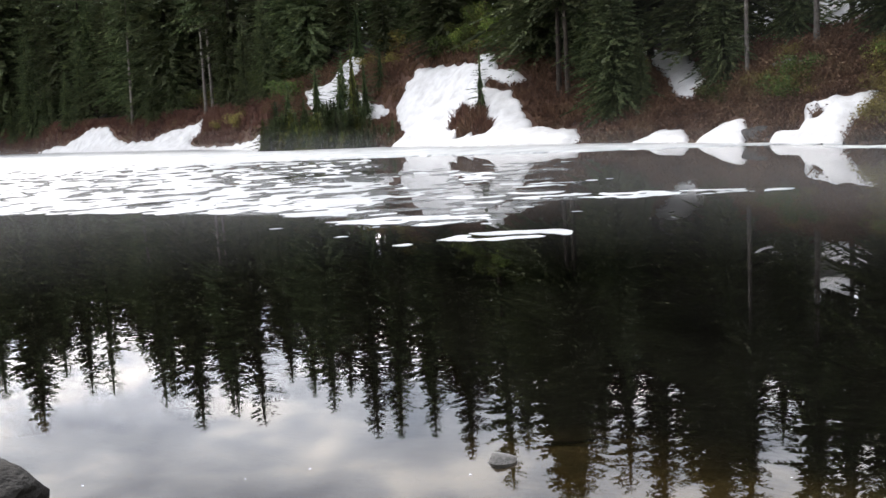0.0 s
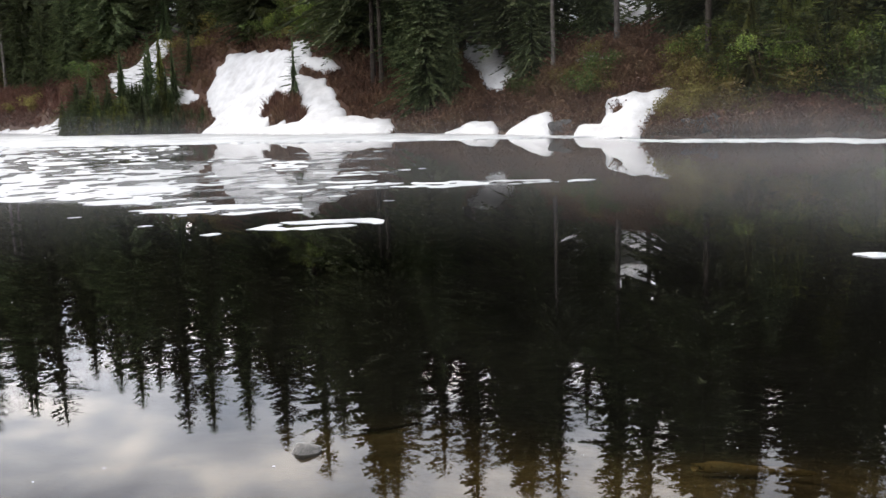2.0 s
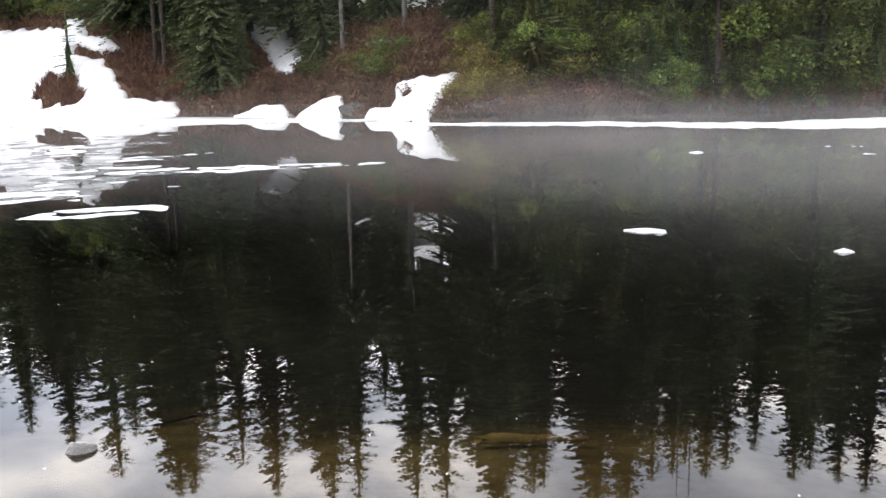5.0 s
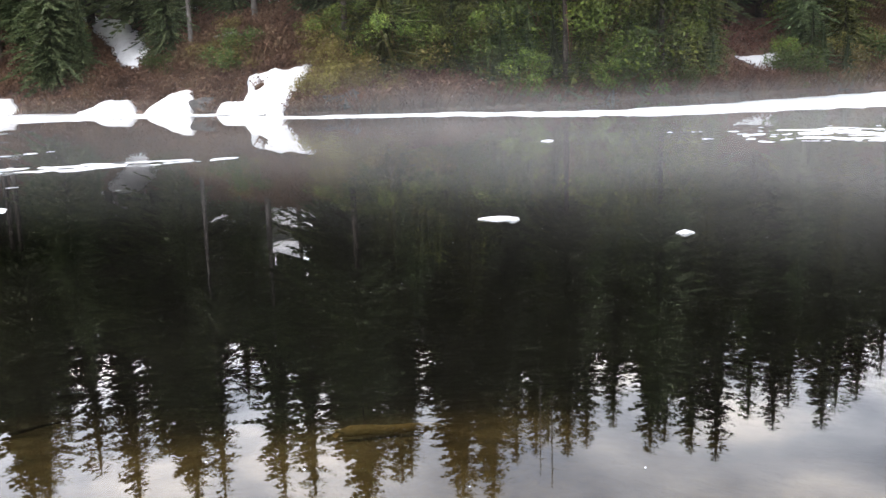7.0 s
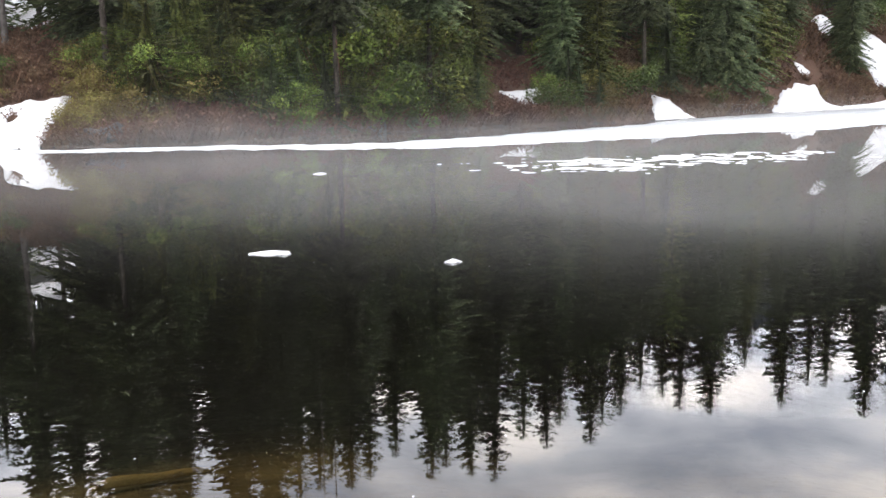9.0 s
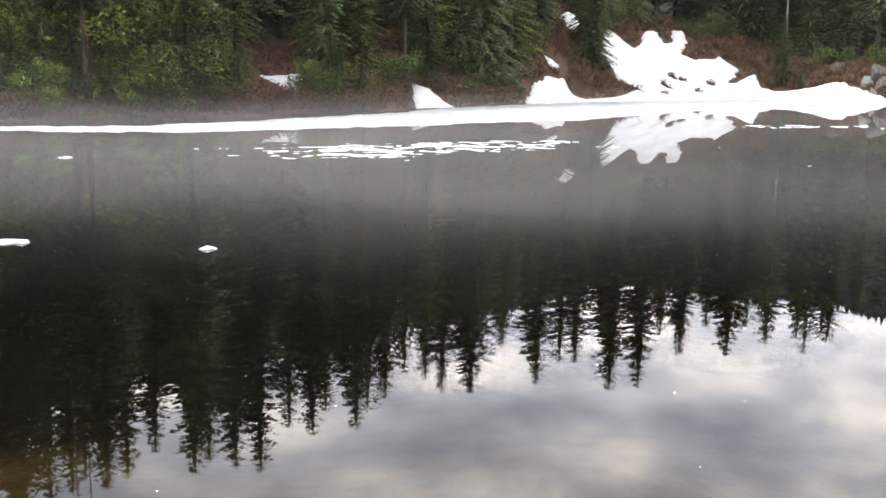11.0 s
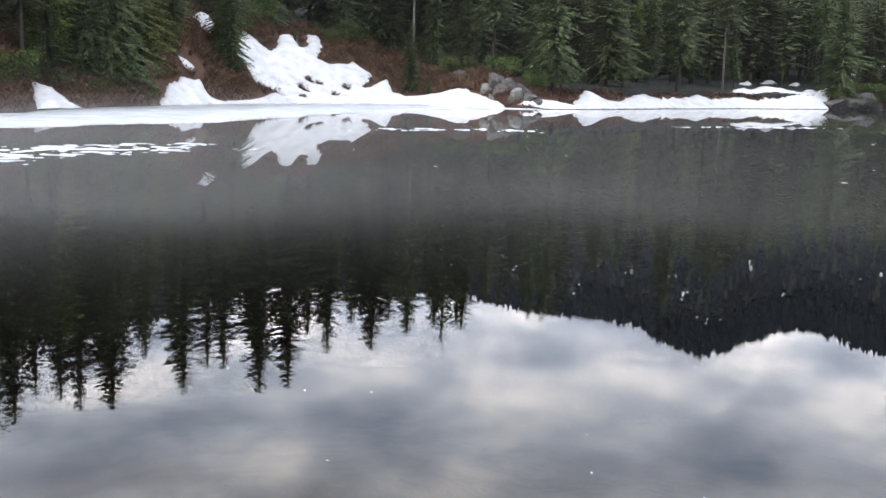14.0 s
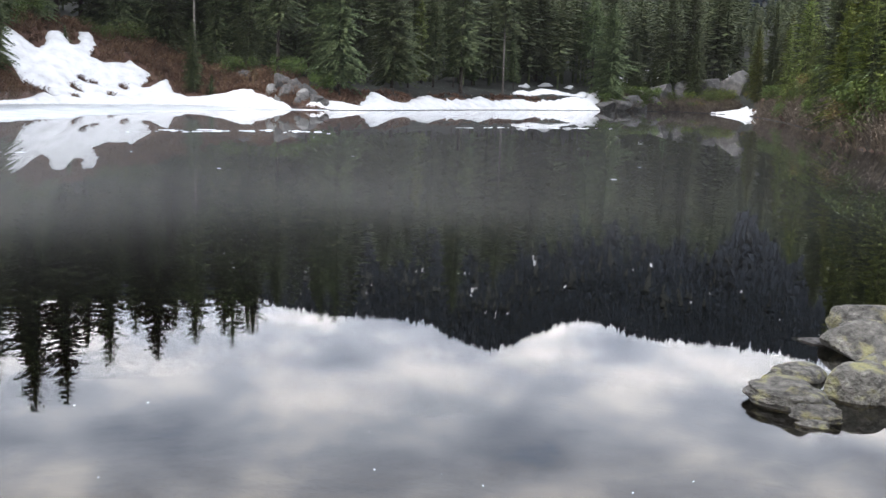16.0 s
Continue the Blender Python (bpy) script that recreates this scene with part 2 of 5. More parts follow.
LOG = material("sunken_wood", [(0.16, 0.11, 0.04), (0.26, 0.19, 0.07), (0.32, 0.25, 0.11)], 4, 0.85, 0.4, 20)


# ---------------------------------------------------------------- mesh helpers
def mesh_of(name, verts, faces, mat, shade=False):
    me = bpy.data.meshes.new(name)
    me.from_pydata([tuple(v) for v in verts], [], faces)
    me.materials.append(mat)
    if shade:
        me.polygons.foreach_set("use_smooth", [True] * len(me.polygons))
    me.update()
    return me


def part(name, me, parent, label=""):
    ob = new(name, me)
    ob.parent = parent
    return tagged(ob, label) if label else ob


def at(x, y, sink=0.05):
    return ground_z(x, y) - sink

# ---------------------------------------------------------------- the lie of the land
# bearing in degrees clockwise from +y: far shoreline, bank height, bank run, slope behind it
SHORE_AZ = [-60, -40, -30, -24, -18.5, -14, -10, -4.4, 2, 8.6, 16.4, 21.6, 30, 38]
SHORE_R = [30, 60, 110, 112, 88, 75, 59, 54, 45, 41.5, 35, 32.5, 31, 33]
SHORE_AZ += [48, 55, 60, 67.7, 76, 83, 87.5, 91, 99, 103.6, 107.2, 110.2, 112.6, 114.3, 118, 124]
SHORE_R += [38, 40, 44, 54, 61, 59, 64, 72, 92, 103, 96, 62, 37, 33.5, 30, 30]
BANK_AZ = [-40, -24, -15, -10, -5, 3, 9, 14, 20, 26, 40, 48, 56, 63, 68, 73, 78, 84, 100, 107, 112, 125]
BANK_B = [2, 2.2, 2.2, 2.6, 5.0, 4.8, 3.4, 3.0, 2.8, 2.6, 3.0, 2.0, 2.2, 4.0, 4.4, 3.6, 1.9, 1.3, 1.1, 0.8, 1.6, 1.5]
BANK_L = [5, 5, 5, 6, 9, 9, 7, 8, 5.5, 5, 6, 5, 5, 7, 10, 9, 5, 4, 4, 4, 5, 5]
BANK_G = [.1, .1, .12, .15, .12, .15, .18, .18, .24, .22, .15, .2, .25, .25, .15, .12, .1, .05, .09, .15, .2, .1]
RIDGE_AZ = [40, 50, 58, 68, 80, 81.8, 84.5, 87.8, 89.9, 91.2, 93.6, 95.3, 97.9, 99.6, 101.2, 102.9, 106, 110, 125, 150]
RIDGE_EL = [0, 6, 11.0, 9.6, 10.7, 11.2, 11.7, 11.8, 12.05, 12.75, 13.4, 12.7, 11.5, 11.25, 11.7, 12.0, 11.9, 11.6, 11, 0]
NEAR_AZ = [-60, -45, -34, -28, -24, -10, 45, 100, 114, 119, 124, 132]
NEAR_R = [30, 30, 12, 4.6, 3.4, 2.3, 1.7, 2.0, 2.4, 3.4, 6, 30]


def shore_r(az):
    return float(np.interp(az, SHORE_AZ, SHORE_R))


def near_side(x, y):
    """Metres into the water from the near shoreline, which curves round the camera."""
    return math.hypot(x, y) - float(np.interp(math.degrees(math.atan2(x, y)), NEAR_AZ, NEAR_R)) + 0.15 * math.sin(1.7 * (x - y))


def smooth(u):
    u = min(1.0, max(0.0, u))
    return u * u * (3 - 2 * u)


def bank_z(az, s, x, y):
    """Height of the ground s metres behind the far shoreline."""
    b, l, g = (float(np.interp(az, BANK_AZ, t)) for t in (BANK_B, BANK_L, BANK_G))
    u = min(1.0, s / l)
    z = b * (0.45 * u + 0.55 * smooth(u)) + g * min(60.0, max(0.0, s - 0.85 * l))
    n = noise.noise(Vector((x * 0.35, y * 0.35, 3.1))) * 0.3 + noise.noise(Vector((x * 1.1, y * 1.1, 7.7))) * 0.10
    z += n * min(1.0, s / 2.0) + 0.05
    e = float(np.interp(az, RIDGE_AZ, RIDGE_EL))
    if e > 0 and s > 60:
        z += (shore_r(az) + 700) * math.tan(math.radians(e)) * smooth((s - 60) / 640) * 0.96
    return z


def ground_z(x, y):
    r = math.hypot(x, y)
    az = math.degrees(math.atan2(x, y))
    near, far = near_side(x, y), shore_r(az) - r
    if near < 0 and r < 30:
        return min(0.35, 0.3 * -near) + 0.08 * noise.noise(Vector((x * 1.5, y * 1.5, 0.3)))
    if far <= 0:
        return bank_z(az, -far, x, y)
    d = min(near, far)
    depth = 0.12 * min(d, 2.0) + 0.55 * max(0.0, min(d - 2.0, 4.2))
    return -depth - 0.03 + 0.04 * noise.noise(Vector((x * 2, y * 2, 5)))


def plan(az, s):
    """Plan point s metres behind the far shoreline at a bearing."""
    r, a = shore_r(az) + s, math.radians(az)
    return r * math.sin(a), r * math.cos(a)


# ---------------------------------------------------------------- ground, water, ice
def build_ground():
    azs = sorted(set([round(-34 + 0.4 * i, 2) for i in range(386)] + [-180 + 5 * i for i in range(30)] + [121 + 3 * i for i in range(20)]))
    azs = [a for a in azs if -180 <= a < 180]
    near = [0.0, 0.4, 0.8, 1.2, 1.6, 2.0, 2.4, 2.8, 3.2, 3.6, 4.0, 4.5, 5.0, 5.6, 6.3, 7.2, 8.5, 10.0, 13.0, 18.0]
    inner = [0.65, 0.8, 0.9, 0.96, 0.99]
    outer = [0.0, 0.15, 0.35, 0.6, 0.9, 1.2, 1.6, 2.0, 2.5, 3.0, 3.6, 4.2, 4.9, 5.6, 6.4, 7.3, 8.3, 9.4, 10.7, 12, 14, 16.5, 20, 24, 29, 35, 42, 50, 60]
    outer += [75, 100, 140, 190, 250, 320, 400, 480, 560, 640, 700, 760, 900, 1300, 2200, 3600]
    verts, faces, n = [], [], len(near) + len(inner) + len(outer)
    for az in azs:
        a, r0 = radians(az), shore_r(az)
        for r in near + [r0 * u for u in inner] + [r0 + s for s in outer]:
            x, y = r * math.sin(a), r * math.cos(a)
            verts.append((x, y, ground_z(x, y)))
    k = len(azs)
    for i in range(k):
        j = (i + 1) % k
        for q in range(n - 1):
            faces.append((i * n + q, j * n + q, j * n + q + 1, i * n + q + 1))
    me = mesh_of("ground", verts, faces, SOIL, True)
    # darkening for light lost in water: full when deep, and beyond 9 m
    water_dim = me.attributes.new("water_dim", "FLOAT", "POINT")
    water_dim.data.foreach_set("value", [max(smooth((-v[2] - 0.28) / 0.75), smooth((math.hypot(v[0], v[1]) - 6) / 3)) for v in verts])
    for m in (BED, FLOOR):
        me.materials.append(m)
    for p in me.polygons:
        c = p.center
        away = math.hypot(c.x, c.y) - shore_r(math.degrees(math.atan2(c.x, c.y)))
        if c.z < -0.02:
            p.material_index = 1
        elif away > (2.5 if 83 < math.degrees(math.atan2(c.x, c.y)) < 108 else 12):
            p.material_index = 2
    tagged(new("ground", me), "brown earth bank rising from the lake with a shallow bed painted darker outwards", "ground", kind="structure")


def build_water():
    verts, faces = [(0, 0, 0)], []
    azs = [-180 + 1.5 * i for i in range(240)]
    for az in azs:
        a, r = radians(az), shore_r(az) + 0.6
        verts.append((r * math.sin(a), r * math.cos(a), 0))
    for i in range(240):
        faces.append((0, 1 + (i + 1) % 240, 1 + i))
    ob = new("water", mesh_of("water", verts, faces, WATER))
    ob.visible_shadow = False
    tagged(ob, "still dark lake mirroring trees and cloudy sky", "lake", kind="structure")


def ice_shelf(label, azs, front, back):
    """A thin sheet of rotten ice along the shore, with a ragged front."""
    lo, hi = azs[0], azs[-1]
    cols = int((hi - lo) / 0.15) + 1
    verts, faces = [], []
    for i in range(cols):
        az = lo + (hi - lo) * i / (cols - 1)
        rf, rb = float(np.interp(az, azs, front)), float(np.interp(az, azs, back))
        rf += 0.45 * noise.noise(Vector((az * 0.9, 1.5, 0))) + 0.4 * noise.noise(Vector((az * 3.1, 4.5, 0))) + 0.3 * noise.noise(Vector((az * 8.0, 9.5, 0)))
        rb += 0.5 * noise.noise(Vector((az * 1.7, 21.5, 0))) * min(1.0, (rb - rf) / 3)
        rb = max(rb, rf + 0.15)
        a = radians(az)
        for u, z in ((0, -0.05), (0, 0.012), (0.12, 0.025), (0.5, 0.035), (1, 0.03), (1, -0.05)):
            r = rf + (rb - rf) * u
            zz = z + (0.02 * noise.noise(Vector((r * math.sin(a), r * math.cos(a), 0))) if z > 0 else 0)
            verts.append((r * math.sin(a), r * math.cos(a), zz))
    for i in range(cols - 1):
        for q in range(5):
            faces.append((i * 6 + q, (i + 1) * 6 + q, (i + 1) * 6 + q + 1, i * 6 + q + 1))
    tagged(new("shore_ice", mesh_of("shore_ice", verts, faces, ICE, True)), label, "ice", kind="structure")


def inside(px, py, outline):
    """Signed distance into an outline of plan points: positive inside."""
    best, odd, n = 1e9, False, len(outline)
    for i in range(n):
        x1, y1 = outline[i]
        x2, y2 = outline[(i + 1) % n]
        dx, dy = x2 - x1, y2 - y1
        u = max(0.0, min(1.0, ((px - x1) * dx + (py - y1) * dy) / (dx * dx + dy * dy + 1e-9)))
        best = min(best, math.hypot(px - x1 - u * dx, py - y1 - u * dy))
        if (y1 > py) != (y2 > py) and px < x1 + (py - y1) / (y2 - y1) * dx:
            odd = not odd
    return best if odd else -best


SNOW_PLANS, SNOW_BOXES = [], []


def on_snow(x, y, margin, melted=False):
    """Whether a plan point lies on a snow patch or within a margin of one; melted: bare holes count as free."""
    for (outline, gaps), (x0, x1, y0, y1) in zip(SNOW_PLANS, SNOW_BOXES):
        if x0 < x < x1 and y0 < y < y1 and inside(x, y, outline) > -margin:
            if not melted or all(math.hypot(x - g[0], y - g[1]) > q for g, q in gaps):
                return True
    return False


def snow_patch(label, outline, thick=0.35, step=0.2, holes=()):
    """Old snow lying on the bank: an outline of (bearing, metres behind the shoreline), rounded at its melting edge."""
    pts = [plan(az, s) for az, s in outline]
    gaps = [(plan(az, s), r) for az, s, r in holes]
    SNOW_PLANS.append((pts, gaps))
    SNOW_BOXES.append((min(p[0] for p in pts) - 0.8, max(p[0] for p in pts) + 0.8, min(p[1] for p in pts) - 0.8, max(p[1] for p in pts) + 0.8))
    x0, x1 = min(p[0] for p in pts) - 0.5, max(p[0] for p in pts) + 0.5
    y0, y1 = min(p[1] for p in pts) - 0.5, max(p[1] for p in pts) + 0.5
    nx, ny = int((x1 - x0) / step) + 2, int((y1 - y0) / step) + 2
    idx, verts, faces, depth = {}, [], [], {}
    for i in range(nx):
        for j in range(ny):
            x, y = x0 + i * step, y0 + j * step
            d = inside(x, y, pts)
            for (gx, gy), gr in gaps:
                d = min(d, math.hypot(x - gx, y - gy) - gr)
            d += min(1.0, step * 6) * 0.20 * noise.noise(Vector((x * 1.8, y * 1.8, 2.0))) + min(1.0, step * 5) * 0.12 * noise.noise(Vector((x * 5, y * 5, 9.0)))
            depth[i, j] = d

    def vert(key, x, y, d, drop=0.0):
        if key not in idx:
            z = max(ground_z(x, y), 0.0) + 0.03 - drop
            if d > 0:
                z += thick * min(1.0, d / 0.7) ** 0.5 + 0.05 * noise.noise(Vector((x * 2.6, y * 2.6, 4))) * min(1.0, d * 3)
            idx[key] = len(verts)
            verts.append((x, y, z))
        return idx[key]

    for i in range(nx - 1):
        for j in range(ny - 1):
            quad = ((i, j), (i + 1, j), (i + 1, j + 1), (i, j + 1))
            if max(depth[q] for q in quad) <= 0:
                continue
            poly, rim = [], []
            for p, q in zip(quad, quad[1:] + quad[:1]):
                d1, d2 = depth[p], depth[q]
                if d1 > 0:
                    poly.append(vert(p, x0 + p[0] * step, y0 + p[1] * step, d1))
                if (d1 > 0) != (d2 > 0):
                    u, key = d1 / (d1 - d2), (min(p, q), max(p, q))
                    x, y = x0 + step * (p[0] + u * (q[0] - p[0])), y0 + step * (p[1] + u * (q[1] - p[1]))
                    poly.append(vert((key, 1), x, y, 0.0))
                    rim.append((poly[-1], vert((key, 0), x, y, 0.0, 0.3)))
            if len(poly) > 2:
                faces.append(tuple(poly))
            if len(rim) == 2:
                faces.append((rim[1][0], rim[0][0], rim[0][1], rim[1][1]))
    tagged(new("snow_patch", mesh_of("snow_patch", verts, faces, SNOW, True)), label, "snow", "snow left on the shore")


def floe_mesh(seed):
    rnd = random.Random(seed)
    n = 22
    ring, a0 = [], rnd.uniform(0, 6.28)
    for i in range(n):
        a = a0 + 6.283 * i / n
        r = 1 + 0.55 * noise.noise(Vector((math.cos(a) * 1.3, math.sin(a) * 1.3, seed * 3.7))) + 0.3 * noise.noise(Vector((math.cos(a) * 3, math.sin(a) * 3, seed * 1.7))) + rnd.uniform(-0.06, 0.06)
        ring.append((r * math.cos(a), r * math.sin(a)))
    verts = [(x, y, -0.03) for x, y in ring] + [(x * 0.98, y * 0.98, 0.005) for x, y in ring]
    verts += [(x * 0.5, y * 0.5, 0.02) for x, y in ring] + [(0, 0, 0.032)]
    faces = []
    for i in range(n):
        j = (i + 1) % n
        faces += [(i, j, n + j, n + i), (n + i, n + j, 2 * n + j, 2 * n + i), (2 * n + i, 2 * n + j, 3 * n)]
    return verts, faces


def bump(v, middle, half):
    return smooth(1.5 - abs(v - middle) / half)


def ice_cover(az, r):
    """How much of the water the loose ice covers before the far shore."""
    front = float(np.interp(az, [-34, -24, -15, -10, -6, -4], [24, 21.5, 18, 16.5, 15.4, 15.0]))
    c = 0.60 * smooth((r - front) / 0.9 + 0.4) * smooth((-3.0 - az) / 4 + 0.5)
    c -= 0.16 * bump(az, -6, 5) * smooth((r - 22) / 4)
    c += 0.16 * smooth((r - 38) / 14) * (az < -6)
    c = max(c, 0.53 * bump(az, 3.0, 6.0) * bump(r, 12.05, 0.42), 0.56 * bump(az, -1.5, 5.5) * bump(r, 14.4, 0.9))
    c = max(c, 0.62 * bump(az, 9.5, 6.2) * bump(r, 17.0, 0.6), 0.5 * bump(az, 17, 2.6) * bump(r, 17.0, 0.35))
    return max(c, 0.36 * bump(az, 0, 8) * bump(r, 22, 8))


def ice_pieces(lo, hi, el_lo, el_hi, cover, grain):
    """Loose ice as ragged pieces, cut from a fine grid along their outlines; one list of polygons for each piece."""
    step, el_step = 0.15, 0.05
    azs = [lo + step * i for i in range(int((hi - lo) / step))]
    rs = [1.5 / math.tan(radians(el_lo + el_step * k)) for k in range(int((el_hi - el_lo) / el_step))]
    val = []
    for az in azs:
        a, col = radians(az), []
        for r in rs:
            x, y = r * math.sin(a), r * math.cos(a)
            across, along = r * a * grain, r * grain
            n = 0.42 * noise.noise(Vector((across * 0.5, along * 0.85, 1.0))) + 0.5 * noise.noise(Vector((across * 1.3, along * 2.0, 5.0))) + 0.26 * noise.noise(Vector((across * 3.2, along * 4.2, 8.0)))
            col.append(n + (cover(az, r) - 0.53) * 1.1)
        val.append(col)
    verts, faces, made, boss = [], [], {}, {}

    def vert(key, az, r, z):
        if key not in made:
            made[key] = len(verts)
            verts.append((r * math.sin(radians(az)), r * math.cos(radians(az)), z))
            boss[made[key]] = made[key]
        return made[key]

    def root(i):
        while boss[i] != i:
            boss[i] = boss[boss[i]]
            i = boss[i]
        return i

    for i in range(len(azs) - 1):
        for k in range(len(rs) - 1):
            ring = ((i, k), (i + 1, k), (i + 1, k + 1), (i, k + 1))
            v = [val[p][q] for p, q in ring]
            if max(v) <= 0:
                continue
            poly, cuts = [], []
            for q in range(4):
                (i1, k1), (i2, k2) = ring[q], ring[(q + 1) % 4]
                v1, v2 = v[q], v[(q + 1) % 4]
                if v1 > 0:
                    poly.append(vert((i1, k1), azs[i1], rs[k1], 0.006 + 0.008 * min(1.0, v1 * 3)))
                if (v1 > 0) != (v2 > 0):
                    u = v1 / (v1 - v2)
                    key = (min((i1, k1), (i2, k2)), max((i1, k1), (i2, k2)))
                    az, r = azs[i1] + u * (azs[i2] - azs[i1]), rs[k1] + u * (rs[k2] - rs[k1])
                    poly.append(vert((key, 1), az, r, 0.004))
                    cuts.append((poly[-1], vert((key, 0), az, r, -0.03)))
            if len(poly) > 2:
                faces.append(tuple(reversed(poly)))
            if len(cuts) == 2:
                faces.append((cuts[0][0], cuts[1][0], cuts[1][1], cuts[0][1]))
    for f in faces:
        for q in f[1:]:
            boss[root(q)] = root(f[0])
    pieces = {}
    for f in faces:
        pieces.setdefault(root(f[0]), []).append(f)
    return verts, list(pieces.values())


def right_cover(az, r):
    c = 0.53 * bump(az, 57, 9.5) * bump(r, float(np.interp(az, [45, 55, 67], [18.6, 19.2, 21.8])), 1.8)
    c = max(c, 0.52 * bump(az, 79, 6) * bump(r, float(np.interp(az, [71, 78, 86], [28.5, 31, 32])), 1.2))
    return max(c, 0.52 * bump(az, 96, 6) * bump(r, float(np.interp(az, [88, 103], [37, 46])), 1.0))


def build_ice():
    made, rest_v, rest_f = [], [], []
    for verts, pieces in (ice_pieces(-34, 20, 1.35, 7.7, ice_cover, 1.4), ice_pieces(44, 104, 1.7, 5.3, right_cover, 2.7)):
        for faces in pieces:
            used = sorted({q for f in faces for q in f})
            x = sum(verts[q][0] for q in used) / len(used)
            y = sum(verts[q][1] for q in used) / len(used)
            made.append((math.hypot(x, y), x, y, [verts[q] for q in used], [tuple(used.index(q) for q in f) for f in faces] if len(used) < 4000 else None, verts, faces))
    made.sort(key=lambda m: m[0])
    singles = 0
    for r, x, y, v, f, verts, faces in made:
        if len(v) < 9:
            continue
        if f and singles < 250 and r < 34:
            singles += 1
            ob = new("ice_floe", mesh_of("ice_floe", [(p[0] - x, p[1] - y, p[2]) for p in v], f, ICE))
            ob.location = (x, y, 0)
            tagged(ob, "thin white floe of melting ice on dark water", "ice floe", "ice floes on the lake")
        else:
            index, k = {}, len(rest_v)
            for poly in faces:
                for q in poly:
                    if q not in index:
                        index[q] = len(rest_v)
                        rest_v.append(verts[q])
                rest_f.append(tuple(index[q] for q in poly))
    tagged(new("broken_ice", mesh_of("broken_ice", rest_v, rest_f, ICE)), "field of broken white ice floating before the far shore", "ice", kind="stuff")
    # fills the gaps between floes: waterlogged ice plus painted mist reflection
    slush_v, slush_f = ice_pieces(-34, 14, 1.35, 6.8, lambda az, r: ice_cover(az, r) * 1.3, 1.0)
    tagged(new("slush_ice", mesh_of("slush_ice", [(x, y, min(z, 0.002)) for x, y, z in slush_v], [f for piece in slush_f for f in piece], SLUSH_SHEEN)), "grey waterlogged slush and painted mist reflection between the white floes", "ice", kind="stuff")
    rnd = random.Random(5)
    for az, r, rad in ((34.9, 9.3, 0.12), (35.7, 9.22, 0.045), (45.6, 8.5, 0.05), (37.4, 18.2, 0.09)):
        x, y = r * math.sin(radians(az)), r * math.cos(radians(az))
        ob = tagged(new("ice_floe", mesh_of("ice_floe", *floe_mesh(int(az * 7)), ICE)), "small stray scrap of ice on dark water", "ice floe", "ice floes on the lake")
        ob.matrix_world = pose(x, y, 0, 0, 0, -az + rnd.uniform(-25, 25)) @ Matrix.Diagonal((rad * 1.5, rad * 0.9, 1.0, 1))


build_ground()
build_water()
ice_shelf("white rotten lake ice frozen along the far shore", [-36, -24, -15, -6, 2, 8.6, 16, 22], [66, 63, 44, 40, 36.5, 34.5, 33.6, 31.8],
          [112, 112.3, 77.5, 55.5, 45.3, 41.8, 35.5, 32.6])
ice_shelf("long white band of lake ice off the bushy shore", [21, 23.2, 25.2, 28.4, 31, 37, 41.4, 44.5, 47.6, 50.5, 55.2, 58, 60.6, 65.5, 70, 75, 80, 84],
          [30.6, 29.3, 28.5, 28.0, 27.5, 26.2, 25.6, 25.4, 25.8, 26.6, 27.8, 28.8, 30.0, 32.0, 38, 48, 55, 58.5], [30.8, 30.0, 30.0, 29.4, 29.3, 27.9, 27.9, 29.2, 30.7, 32.4, 36.5, 41.5, 45, 51, 56.5, 60.5, 60.5, 59.3])

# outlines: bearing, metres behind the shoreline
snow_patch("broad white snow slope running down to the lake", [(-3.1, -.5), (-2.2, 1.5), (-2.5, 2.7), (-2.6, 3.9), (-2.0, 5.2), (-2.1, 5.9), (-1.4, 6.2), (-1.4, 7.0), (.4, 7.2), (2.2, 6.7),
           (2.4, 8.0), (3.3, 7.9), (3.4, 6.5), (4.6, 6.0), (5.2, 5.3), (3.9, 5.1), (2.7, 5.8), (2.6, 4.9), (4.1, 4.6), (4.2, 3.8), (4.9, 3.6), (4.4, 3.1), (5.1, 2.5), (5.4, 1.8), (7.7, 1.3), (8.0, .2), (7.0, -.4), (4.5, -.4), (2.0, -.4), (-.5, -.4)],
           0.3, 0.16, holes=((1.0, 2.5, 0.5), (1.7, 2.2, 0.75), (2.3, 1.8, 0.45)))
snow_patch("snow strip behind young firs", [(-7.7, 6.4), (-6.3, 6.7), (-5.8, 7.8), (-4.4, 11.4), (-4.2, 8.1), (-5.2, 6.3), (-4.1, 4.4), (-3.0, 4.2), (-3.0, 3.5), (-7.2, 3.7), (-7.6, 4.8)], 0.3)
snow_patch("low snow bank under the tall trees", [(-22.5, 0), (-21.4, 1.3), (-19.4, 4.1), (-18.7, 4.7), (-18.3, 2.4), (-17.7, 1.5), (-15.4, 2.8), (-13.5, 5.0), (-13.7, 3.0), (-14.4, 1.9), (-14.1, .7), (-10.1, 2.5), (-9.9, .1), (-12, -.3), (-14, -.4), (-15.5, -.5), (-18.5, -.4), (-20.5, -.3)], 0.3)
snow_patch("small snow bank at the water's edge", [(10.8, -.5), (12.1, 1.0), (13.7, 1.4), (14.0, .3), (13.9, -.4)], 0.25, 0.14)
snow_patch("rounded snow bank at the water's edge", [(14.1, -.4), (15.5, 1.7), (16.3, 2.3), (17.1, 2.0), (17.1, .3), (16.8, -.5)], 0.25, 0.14)
